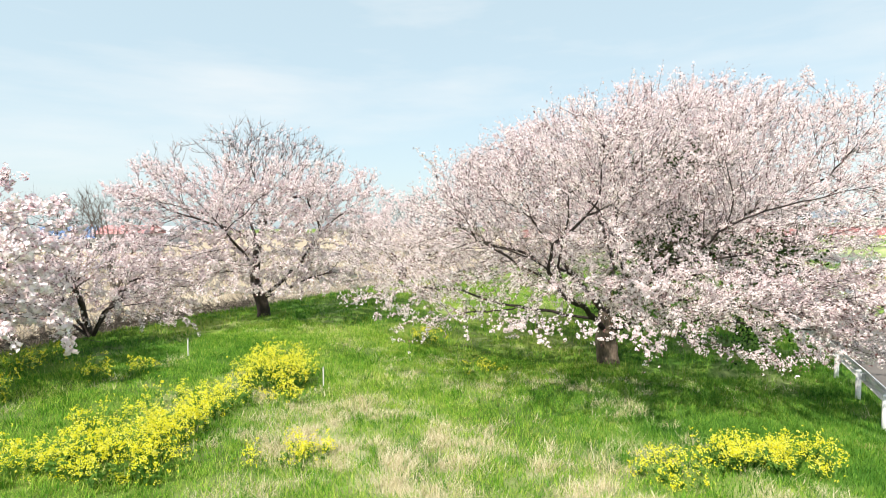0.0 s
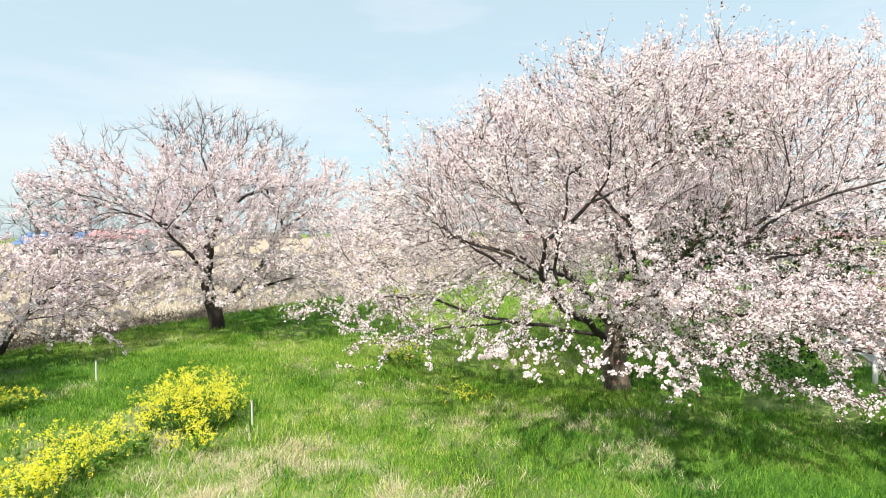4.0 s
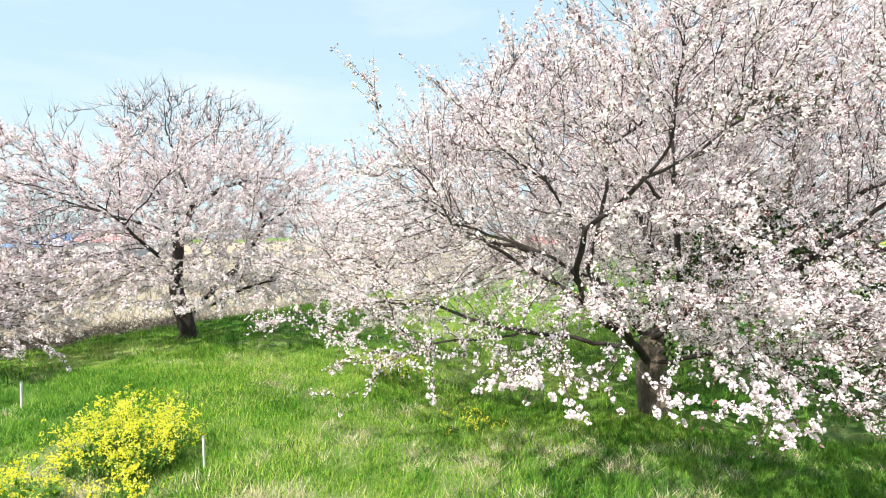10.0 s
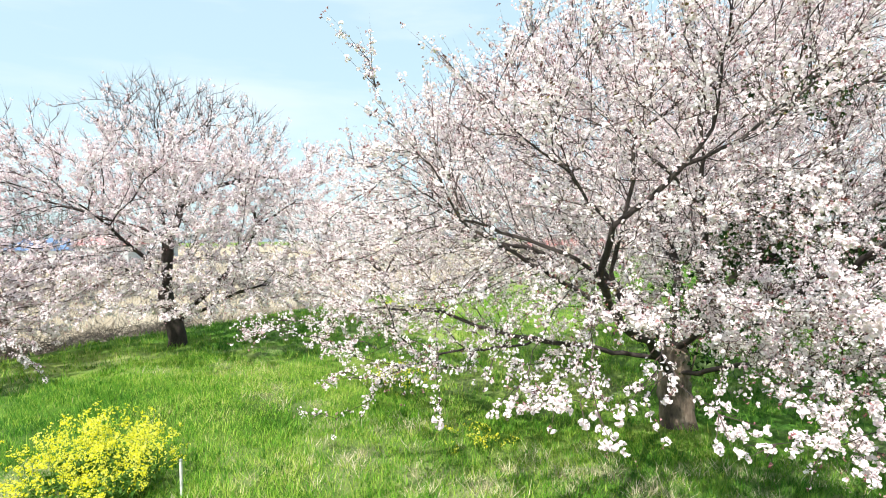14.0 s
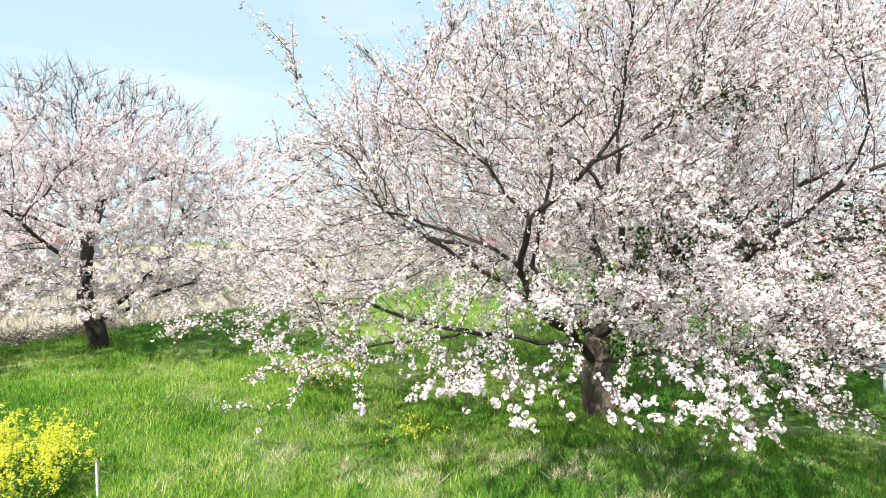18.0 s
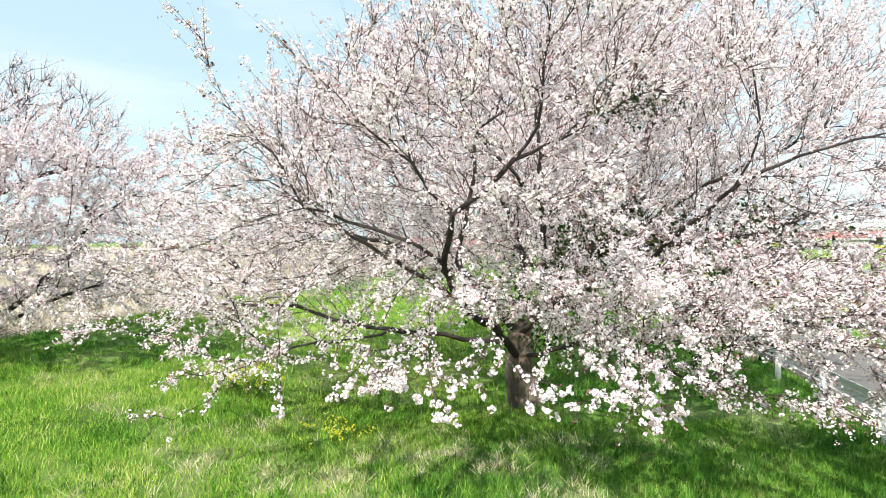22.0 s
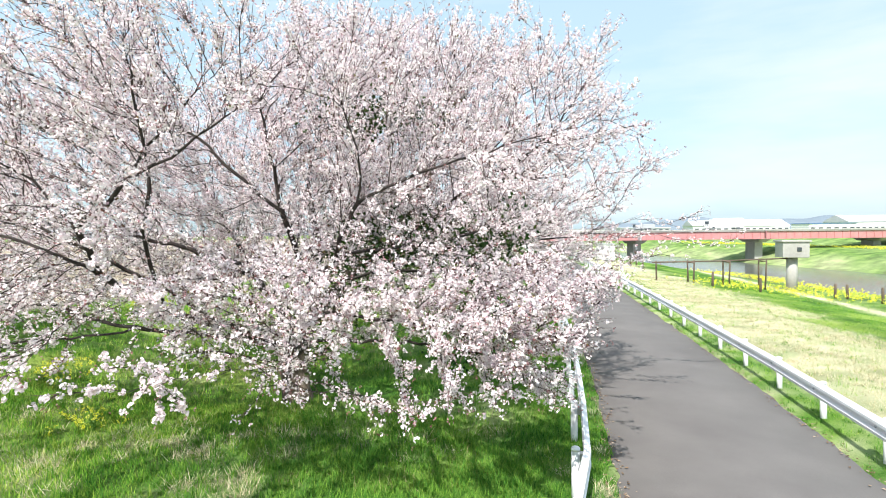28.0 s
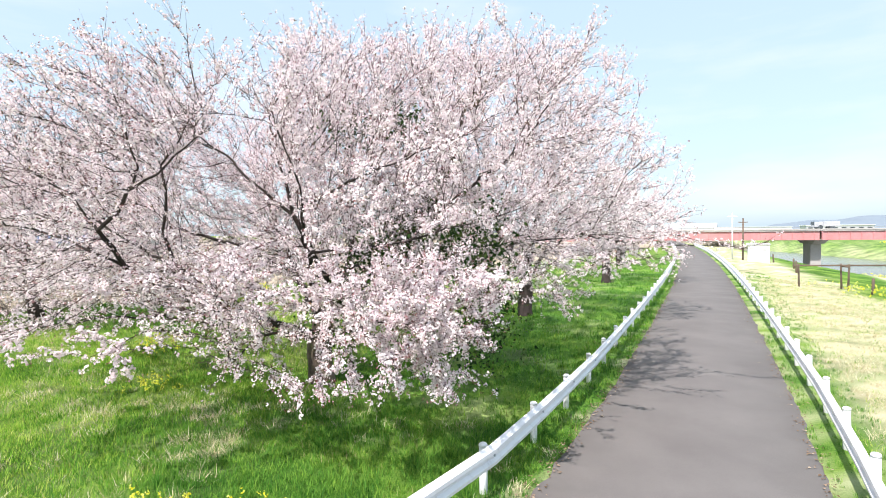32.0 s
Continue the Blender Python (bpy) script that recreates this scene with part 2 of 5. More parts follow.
def ground_z(x, y):
    x, y = np.asarray(x, float), np.asarray(y, float)
    s = x - road_x(y)
    left = 0.62 * smooth01(2.5, 10.5, -x) * smooth01(-60, -30, y) * smooth01(60, 25, y)
    fall = smooth01(15.2, 21.0, -x + 0.10 * np.maximum(y, 0))
    left = left * (1 - fall) - 0.7 * fall
    right = -1.2 * smooth01(2.6, 19.0, s)
    z = np.where(s < 0, left, right)
    rough = 0.05 * np.sin(x * 1.3 + 0.7 * y) * np.sin(y * 1.1 - 0.4 * x) + 0.025 * np.sin(3.1 * x + y) * np.sin(2.7 * y)
    z = z + rough * smooth01(1.9, 3.2, np.abs(s))
    rd = np.abs(river_d(x, y))
    bed = smooth01(34.0, 15.0, rd) * smooth01(10, 15, s)
    z = z * (1 - bed) + bed * -5.6
    far = smooth01(55, 70, river_d(x, y)) * smooth01(92, 70, river_d(x, y))
    return z + 3.0 * far * smooth01(20, 60, s)


def graded(lo, hi, fine_lo, fine_hi, step):
    mid = np.arange(fine_lo, fine_hi + 1e-6, step)
    up, w = [], step
    v = fine_hi
    while v < hi:
        w *= 1.16
        v += w
        up.append(v)
    down, w, v = [], step, fine_lo
    while v > lo:
        w *= 1.16
        v -= w
        down.append(v)
    return np.concatenate([down[::-1], mid, up])


gx, gy = graded(-3500, 3500, -22, 30, 0.5), graded(-3500, 3500, -18, 56, 0.5)
X, Y = np.meshgrid(gx, gy)
Z = ground_z(X, Y)
Z = np.where(np.abs(X - road_x(Y)) < ROAD_HALF - 0.1, Z - 0.06, Z)
nx, ny = len(gx), len(gy)
idx = np.arange(nx * ny).reshape(ny, nx)
quads = np.stack([idx[:-1, :-1], idx[:-1, 1:], idx[1:, 1:], idx[1:, :-1]], -1).reshape(-1, 4)


def wob(x, y, k=1.0, seed=0.0):
    """A cheap smooth noise about 0, some 1/k metres across."""
    x, y = x * k + seed, y * k - seed * 1.7
    return (np.sin(x * 1.7 + 1.3 * np.sin(y * 1.1)) + np.sin(y * 2.1 + 1.7 * np.sin(x * 0.9)) + 0.6 * np.sin(3.3 * x + 2.9 * y)) / 2.6


def dryness(x, y):
    """0: lush green, 1: straw. Where the old grass of the winter still lies."""
    s = x - road_x(y)
    patch = smooth01(-0.2, 0.6, 0.7 * wob(x, y, 1.3, 3.0) + 0.8 * wob(x, y, 3.4, 9.0))
    zone = np.exp(-(((x + 3.6) / 3.6) ** 2 + ((y + 8.2) / 1.9) ** 2)) * 0.95 + 0.7 * np.exp(-(((x - 2.5) / 4.5) ** 2 + ((y + 9.2) / 1.8) ** 2))
    zone = zone + 0.42 * np.exp(-(((x + 1.5) / 3.0) ** 2 + ((y + 3.6) / 1.2) ** 2))
    d = np.clip(zone * (0.15 + 0.85 * patch), 0, 1) + 0.2 * patch * smooth01(-0.1, 0.5, wob(x, y, 0.55, 11.0) + 0.25)
    bank = smooth01(2.45, 2.95, s + 0.3 * wob(x, y, 2.3, 1.0) + 0.15 * wob(x, y, 7.0, 2.0)) * smooth01(9.6, 7.2, s + 1.0 * wob(x, y, 0.35) + 0.5 * wob(x, y, 1.1, 3.0)) * (0.5 + 0.45 * patch)
    edge = 0.45 * smooth01(2.7, 2.0, np.abs(s)) * patch
    track = np.exp(-((x - 23.2 + 0.045 * y) / 0.7) ** 2) * smooth01(5, 12, y)
    bank = np.clip(bank + 0.9 * track, 0, 1)
    bank = np.clip(bank + 0.16 * smooth01(12, 18, s) * (0.4 + patch) + 0.3 * np.exp(-(((np.abs(river_d(x, y)) - 23.0) / 3.5) ** 2)), 0, 1)
    reeds = smooth01(15.3, 16.8, -x + 0.08 * np.maximum(y, 0) + 0.5 * wob(x, y, 0.5)) * smooth01(-500, -400, -np.hypot(x, y))
    return np.clip(np.where(s > 0, bank + edge, d + edge), 0, 1), np.clip(reeds, 0, 1)


def lush_and_shade(x, y):
    """Where the grass stands deep green: lush by the road, tree shade painted in round the trunks and along the reeds.
    """
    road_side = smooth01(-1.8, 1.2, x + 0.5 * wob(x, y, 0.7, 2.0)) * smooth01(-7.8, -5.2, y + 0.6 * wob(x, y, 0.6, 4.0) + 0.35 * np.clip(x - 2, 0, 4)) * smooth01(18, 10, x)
    # these two spots darken the colour where the trees' shade falls
    shade_round_two = np.exp(-(((x + 12.6) / 4.2) ** 2 + ((y - 1.2) / 2.4) ** 2))
    shade_by_reeds = np.exp(-(((x + 12.2) / 3.4) ** 2 + ((y + 6.6) / 2.0) ** 2))
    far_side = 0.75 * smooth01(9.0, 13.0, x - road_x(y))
    return np.clip(road_side + 1.2 * shade_round_two + 1.1 * shade_by_reeds + far_side, 0, 1)


dry, reeds = dryness(X, Y)
lush = lush_and_shade(X, Y)
GROUND, n_, l_, b_ = material("meadow_ground", 0.95)
b_.inputs["Specular IOR Level"].default_value = 0.1
big = noise_node(n_, l_, 0.35, 6)
fine = noise_node(n_, l_, 24.0, 6, 0.8)
sumn = n_.new("ShaderNodeMath")
sumn.operation = "MULTIPLY_ADD"
l_.new(fine.outputs["Fac"], sumn.inputs[0])
sumn.inputs[1].default_value = 0.6
l_.new(big.outputs["Fac"], sumn.inputs[2])
green = ramp(n_, [(0.55, (0.018, 0.048, 0.008)), (0.76, (0.095, 0.19, 0.027)), (0.98, (0.27, 0.35, 0.08))])
straw = ramp(n_, [(0.5, (0.40, 0.35, 0.21)), (0.8, (0.62, 0.57, 0.39)), (1.0, (0.74, 0.69, 0.53))])
reedr = ramp(n_, [(0.5, (0.25, 0.2, 0.14)), (0.8, (0.4, 0.34, 0.25)), (1.0, (0.5, 0.44, 0.34))])
for r_ in (green, straw, reedr):
    l_.new(sumn.outputs[0], r_.inputs["Fac"])
at1, at2 = n_.new("ShaderNodeAttribute"), n_.new("ShaderNodeAttribute")
at1.attribute_name, at2.attribute_name = "dry", "reed"
mx1, mx2 = n_.new("ShaderNodeMixRGB"), n_.new("ShaderNodeMixRGB")
at3, mx0 = n_.new("ShaderNodeAttribute"), n_.new("ShaderNodeMixRGB")
at3.attribute_name = "lush"
# one ramp for lush ground and for the tree shade painted on it
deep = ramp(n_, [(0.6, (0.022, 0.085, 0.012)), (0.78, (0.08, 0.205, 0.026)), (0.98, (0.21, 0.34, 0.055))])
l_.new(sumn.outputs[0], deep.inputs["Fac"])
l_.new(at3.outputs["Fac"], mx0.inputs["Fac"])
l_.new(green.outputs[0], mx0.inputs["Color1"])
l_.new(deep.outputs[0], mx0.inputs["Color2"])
l_.new(at1.outputs["Fac"], mx1.inputs["Fac"])
l_.new(mx0.outputs[0], mx1.inputs["Color1"])
l_.new(straw.outputs[0], mx1.inputs["Color2"])
l_.new(at2.outputs["Fac"], mx2.inputs["Fac"])
l_.new(mx1.outputs[0], mx2.inputs["Color1"])
l_.new(reedr.outputs[0], mx2.inputs["Color2"])
l_.new(mx2.outputs[0], b_.inputs["Base Color"])
bp_ = n_.new("ShaderNodeBump")
bp_.inputs["Strength"].default_value, bp_.inputs["Distance"].default_value = 0.8, 0.06
l_.new(fine.outputs["Fac"], bp_.inputs["Height"])
l_.new(bp_.outputs[0], b_.inputs["Normal"])

me = np_mesh("ground", np.stack([X, Y, Z], -1).reshape(-1, 3), quads, GROUND, True)
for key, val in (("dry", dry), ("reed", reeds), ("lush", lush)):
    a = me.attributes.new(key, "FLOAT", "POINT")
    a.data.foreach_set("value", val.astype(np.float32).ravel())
tagged(new("ground", me), "green levee meadow with straw patches and reed field", "ground", kind="structure")

# road: asphalt sheet with thickness and a slightly ragged edge
ry = np.concatenate([np.arange(-60, 60, 0.25), np.arange(60, 260, 2.0)])
c = road_x(ry)
edge_rng = np.random.default_rng(5)
w1 = ROAD_HALF + 0.02 * np.sin(ry * 5.1) * np.sin(ry * 1.7) + edge_rng.normal(0, 0.018, len(ry))
w2 = ROAD_HALF - 0.16 + 0.02 * np.sin(ry * 4.3 + 1) * np.sin(ry * 1.9) + edge_rng.normal(0, 0.018, len(ry))
rows = [np.stack([c - w1 - 0.05, ry, 0 * ry - 0.08], -1), np.stack([c - w1, ry, 0 * ry + 0.012], -1), np.stack([c, ry, 0 * ry + 0.045], -1),
        np.stack([c + w2, ry, 0 * ry + 0.012], -1), np.stack([c + w2 + 0.05, ry, 0 * ry - 0.08], -1)]
rv = np.stack(rows, 1)
ri = np.arange(rv.shape[0] * 5).reshape(-1, 5)
rq = np.stack([ri[:-1, :-1], ri[:-1, 1:], ri[1:, 1:], ri[1:, :-1]], -1).reshape(-1, 4)
tagged(new("road", np_mesh("road", rv.reshape(-1, 3), rq, ASPHALT, True)), "narrow grey asphalt levee road", "road", kind="structure")

# river
t_ = np.linspace(-260, 420, 40)
ux, uy = -0.31, 0.95
mid = np.stack([51 + ux * t_, 66 + uy * t_], -1)
nrm = np.array([0.95, 0.31])
wv = np.concatenate([np.c_[mid - 22 * nrm, np.full(40, -4.7)], np.c_[mid + 22 * nrm, np.full(40, -4.7)]])
wq = [(i, i + 40, i + 41, i + 1) for i in range(39)]
tagged(new("water", np_mesh("water", wv, wq, WATER)), "calm grey-blue river water", "river", kind="structure")


# ---- guard rails ----
def beam_mesh(length):
    """One length of corrugated guard rail beam along +y, its face to +x."""
    prof = [(0.0, -0.155), (0.018, -0.15), (0.03, -0.13), (0.078, -0.105), (0.082, -0.06), (0.035, -0.025), (0.03, 0.0),
            (0.035, 0.025), (0.082, 0.06), (0.078, 0.105), (0.03, 0.13), (0.018, 0.15), (0.0, 0.155)]
    back = [(x - 0.006, z) for x, z in prof[::-1]]
    loop = prof + back
    n = len(loop)
    v = [(x, y, z) for y in (0.0, length) for x, z in loop]
    f = [(i, (i + 1) % n, n + (i + 1) % n, n + i) for i in range(n)]
    f += [tuple(range(n))[::-1], tuple(range(n, 2 * n))]
    m = bpy.data.meshes.new("beam")
    m.from_pydata(v, [], f)
    m.materials.append(WHITE_PAINT)
    return m


POST_ME = pipe("post", [((0, 0, -0.3), 0.057), ((0, 0, 0.655), 0.057)], 14, WHITE_PAINT)
CAP_ME = pipe("post_cap", [((0, 0, 0.645), 0.062), ((0, 0, 0.67), 0.062), ((0, 0, 0.69), 0.045), ((0, 0, 0.697), 0.015)], 14, WHITE_PAINT)
BRACKET_ME = box("bracket", 0.07, 0.09, 0.16, STEEL, 0.008, (0.085, 0, 0.46))
BOLT_ME = pipe("bolt", [((0, 0, 0), 0.02), ((0.018, 0, 0), 0.02), ((0.024, 0, 0), 0.012)], 8, STEEL)
BEAM_ME = beam_mesh(2.03)


def guard_rail(side, y0, y1, phase, words):
    """side -1: the meadow side, its face looks to the road at +x; 1: the river side."""
    root = tagged(new("guardrail"), words, "guardrail", "guard rails along the road")
    off = RAIL_L if side < 0 else RAIL_R
    root.location = (float(road_x(0)) + off, 0, 0)
    inv = Matrix.Translation(-root.location)
    y = y0 + phase
    while y < y1:
        x = float(road_x(y)) + off
        d = Vector((float(road_x(y + 2)) - float(road_x(y)), 2.0, 0))
        yaw = math.degrees(math.atan2(-d.x, d.y))
        lean = random.uniform(-1.2, 1.2)
        m = inv @ pose(x, y, float(ground_z(x, y)) * 0.5, lean * 0.5, lean, yaw + (180 if side > 0 else 0))
        p = part("post", POST_ME, root, m=m)
        part("post_cap", CAP_ME, p)
        part("bracket", BRACKET_ME, p, "grey steel bracket")
        fy = 0.118 if side < 0 else -0.118
        bm_ = inv @ pose(x + fy * math.cos(radians(yaw)), y, 0.54, 0, 0, yaw)
        if side > 0:
            bm_ = bm_ @ Matrix.Diagonal((-1, 1, 1, 1))
        b = part("beam", BEAM_ME, root, m=bm_)
        part("bolt", BOLT_ME, b, m=pose(0.03, 0.03, 0))
        y += 2.0


guard_rail(-1, -19.6, 118, 0.0, "white corrugated steel guardrail on round posts beside the road")
guard_rail(1, -19.65, 118, 0.0, "white corrugated steel guardrail on the river side of the road")


# ---- cherry trees ----
def rise(p, hub, low=2.2, high=5.4, steep=46):
    """The way wood points at p: outward low in the crown, more and more upward higher up."""
    rel = p - hub
    rel = rel / (np.linalg.norm(rel, axis=1)[:, None] + 1e-9)
    flat = np.c_[rel[:, :2] / (np.linalg.norm(rel[:, :2], axis=1)[:, None] + 0.15), np.zeros(len(p))]
    e = np.radians(-8 + (steep + 8) * smooth01(low, high, p[:, 2]))
    d = 0.6 * rel + 0.5 * (flat * np.cos(e)[:, None] + np.c_[np.zeros((len(p), 2)), np.sin(e)])
    return d / (np.linalg.norm(d, axis=1)[:, None] + 1e-9)


def grow(limbs, att, step, reach, kill, rounds, seed=1, hub=(0, 0, 1.4), low=2.2, high=5.4, steep=46):
    """Branches that grow towards the points att from given limbs (polylines; the first is the trunk), along the way that wood points there. Returns nodes and parents."""
    g = np.random.default_rng(seed)
    nodes, par = [], []

    def chain(pts, start):
        prev, w = start, np.zeros(3)
        for a, b in zip(pts[:-1], pts[1:]):
            a, b = np.array(a, float), np.array(b, float)
            k = max(1, int(round(np.linalg.norm(b - a) / step)))
            for i in range(1, k + 1):
                w = 0.84 * w + g.normal(0, 0.022, 3)
                nodes.append(a + (b - a) * i / k + w)
                par.append(prev)
                prev = len(nodes) - 1

    nodes.append(np.array(limbs[0][0], float))
    par.append(-1)
    chain(limbs[0], 0)
    for limb in limbs[1:]:
        s = int(np.argmin(np.linalg.norm(np.array(nodes) - np.array(limb[0]), axis=1)))
        chain([nodes[s]] + list(limb[1:]), s)
    P = np.array(nodes)
    par = list(par)
    way = rise(att, np.array(hub), low, high, steep)

    def apart(a, u, q):
        v = a[:, None] - q[None]
        n2 = (v * v).sum(2)
        f = np.einsum("anj,aj->an", v, u)
        return np.sqrt(f * f + 2.0 * np.maximum(n2 - f * f, 0)) + 1.8 * np.maximum(-f, 0), n2

    D, N = apart(att, way, P)
    near, dist = D.argmin(1), D.min(1)
    ok = N.min(1) > (0.6 * kill) ** 2
    att, way, near, dist = att[ok], way[ok], near[ok], dist[ok]
    seen_dir = {}
    for _ in range(rounds):
        live = np.nonzero(dist < reach)[0]
        if len(live) == 0:
            break
        v = att[live] - P[near[live]]
        v /= np.linalg.norm(v, axis=1)[:, None] + 1e-9
        v += 0.35 * way[live]
        acc = np.zeros((len(P), 3))
        np.add.at(acc, near[live], v)
        src = np.unique(near[live])
        d = acc[src]
        d /= np.linalg.norm(d, axis=1)[:, None] + 1e-9
        pp = np.array(par)[src]
        back = P[src] - P[np.maximum(pp, 0)]
        d += 0.45 * back / (np.linalg.norm(back, axis=1)[:, None] + 1e-9) + g.normal(0, 0.18, d.shape)
        d /= np.linalg.norm(d, axis=1)[:, None] + 1e-9
        keep, fresh = [], []
        for s, dd in zip(src, d):
            old = seen_dir.setdefault(int(s), [])
            if any(float(np.dot(o, dd)) > 0.8 for o in old) or len(old) > 2:
                fresh.append(s)
                continue
            old.append(dd)
            keep.append((s, dd))
        if fresh:
            stuck = np.isin(near, fresh) & (dist < reach)
            drop = stuck & (g.random(len(att)) < 0.35)
            att, way, near, dist = att[~drop], way[~drop], near[~drop], dist[~drop]
        if not keep:
            continue
        Q = np.array([P[s] + step * dd for s, dd in keep])
        n0 = len(P)
        P = np.vstack([P, Q])
        par += [int(s) for s, _ in keep]
        if len(att) == 0:
            break
        D, N = apart(att, way, Q)
        m, k = D.min(1), D.argmin(1)
        better = m < dist
        dist[better], near[better] = m[better], n0 + k[better]
        ok = N.min(1) > kill * kill
        att, way, near, dist = att[ok], way[ok], near[ok], dist[ok]
        if len(att) == 0:
            break
    return P, np.array(par)


def radii(par, r_tip, r_root):
    n = len(par)
    tips = np.zeros(n)
    kids = np.bincount(par[par >= 0], minlength=n)
    tips[kids == 0] = 1
    for i in range(n - 1, 0, -1):
        tips[par[i]] += tips[i]
    e = math.log(max(tips[0], 2)) / math.log(r_root / r_tip)
    return r_tip * np.maximum(tips, 1) ** (1 / e), kids, tips


def chains(P, par, tips):
    """The tree as a list of node chains, each going on along its strongest child."""
    n = len(par)
    kids = [[] for _ in range(n)]
    for i in range(1, n):
        kids[par[i]].append(i)
    out, todo = [], [(0, -1)]
    while todo:
        s, before = todo.pop()
        run = [before, s] if before >= 0 else [s]
        while kids[s]:
            best = max(kids[s], key=lambda k: tips[k])
            todo += [(k, s) for k in kids[s] if k != best]
            run.append(best)
            s = best
        out.append(run)
    return out


def tube(P, R, sides, flare=0.0):
    n = len(P)
    d = np.gradient(P, axis=0) if n > 1 else np.array([[0, 0, 1.0]])
    d /= np.linalg.norm(d, axis=1)[:, None] + 1e-9
    ref = np.where(np.abs(d[:, 2:3]) > 0.9, np.array([[1.0, 0, 0]]), np.array([[0, 0, 1.0]]))
    u = np.cross(d, ref)
    u /= np.linalg.norm(u, axis=1)[:, None] + 1e-9
    w = np.cross(d, u)
    a = np.arange(sides) * 2 * np.pi / sides
    rr = R[:, None] * np.ones((1, sides))
    if flare:
        k = np.arange(n)[:, None]
        rr = rr * (1 + flare * np.exp(-k * 0.9)) * (1 + 0.10 * np.sin(a * 3 + k * 0.35) + 0.06 * np.sin(a * 5 - k * 0.6))
    v = P[:, None] + rr[..., None] * (np.cos(a)[None, :, None] * u[:, None] + np.sin(a)[None, :, None] * w[:, None])
    i = np.arange(n * sides).reshape(n, sides)
    j = np.roll(i, -1, axis=1)
    q = np.stack([i[:-1], j[:-1], j[1:], i[1:]], -1).reshape(-1, 4)
    return v.reshape(-1, 3), q


def join(pieces):
    vs, fs, o = [], [], 0
    for v, f in pieces:
        vs.append(v)
        fs.append(f + o)
        o += len(v)
    return np.concatenate(vs), np.concatenate(fs)


def flower_cluster(flowers, r, spread, seed, petals=5, stalks=False):
    """One pompom of open flowers: each a shallow cup of petals that faces outward."""
    g = np.random.default_rng(seed)
    vs, fs = [], []
    for i in range(flowers):
        n = g.normal(size=3)
        n[2] = n[2] * 0.8 + 0.1
        n /= np.linalg.norm(n)
        c = n * spread * g.uniform(0.7, 1.15)
        u = np.cross(n, (0.3, 0.5, 0.8))
        u /= np.linalg.norm(u)
        w = np.cross(n, u)
        a = g.uniform(0, 6.28) + np.arange(petals) * 2 * np.pi / petals
        rad = r * g.uniform(0.85, 1.15)
        ring = c + rad * (np.cos(a)[:, None] * u + np.sin(a)[:, None] * w) + n * rad * g.uniform(0.15, 0.6, (petals, 1))
        o = len(vs) * (petals + 1)
        vs.append(np.vstack([c - n * rad * 0.12, ring]))
        fs += [(o, o + 1 + k, o + 1 + (k + 1) % petals) for k in range(petals)]
    if stalks:
        o = len(vs) * (petals + 1)
        vs.append(np.array([(0, 0, 0)]))
        fs += [(o, k * (petals + 1), k * (petals + 1) + 1) for k in range(flowers)]
    return np.concatenate(vs), np.array(fs)


def petal_cluster(flowers, r, spread, seed):
    """The same for places seen from farther off: each flower one folded leaf of two faces."""
    g = np.random.default_rng(seed)
    vs, fs = [], []
    for i in range(flowers):
        n = g.normal(size=3)
        n /= np.linalg.norm(n)
        c = n * spread * g.uniform(0.4, 1.15)
        u = np.cross(n, g.normal(size=3))
        u /= np.linalg.norm(u)
        w = np.cross(n, u)
        q = r * g.uniform(0.8, 1.2)
        vs += [c + u * q + n * 0.4 * q, c + w * q * 0.9, c - u * q + n * 0.4 * q, c - w * q * 0.9]
        fs += [(4 * i, 4 * i + 1, 4 * i + 3), (4 * i + 1, 4 * i + 2, 4 * i + 3)]
    return np.array(vs), np.array(fs)


def rotations(n, g):
    q = g.normal(size=(n, 4))
    q /= np.linalg.norm(q, axis=1)[:, None]
    w, x, y, z = q.T
    return np.stack([1 - 2 * (y * y + z * z), 2 * (x * y - w * z), 2 * (x * z + w * y), 2 * (x * y + w * z), 1 - 2 * (x * x + z * z), 2 * (y * z - w * x),
                     2 * (x * z - w * y), 2 * (y * z + w * x), 1 - 2 * (x * x + y * y)], -1).reshape(n, 3, 3)


def scatter(templates, at, scale, g, turn=True):
    """All templates copied to the places at, as one pair of arrays."""
    which = g.integers(0, len(templates), len(at))
    out = []
    for k, (v, f) in enumerate(templates):
        p, s = at[which == k], scale[which == k]
        if len(p) == 0:
            continue
        if turn:
            R = rotations(len(p), g)
        else:
            a = g.uniform(0, 2 * np.pi, len(p))
            R = np.zeros((len(p), 3, 3))
            R[:, 0, 0], R[:, 0, 1], R[:, 1, 0], R[:, 1, 1], R[:, 2, 2] = np.cos(a), -np.sin(a), np.sin(a), np.cos(a), 1
        vv = np.einsum("nij,vj->nvi", R, v) * s[:, None, None] + p[:, None]
        ff = f[None] + (np.arange(len(p)) * len(v))[:, None, None]
        out.append((vv.reshape(-1, 3), ff.reshape(-1, f.shape[1])))
    return join(out)


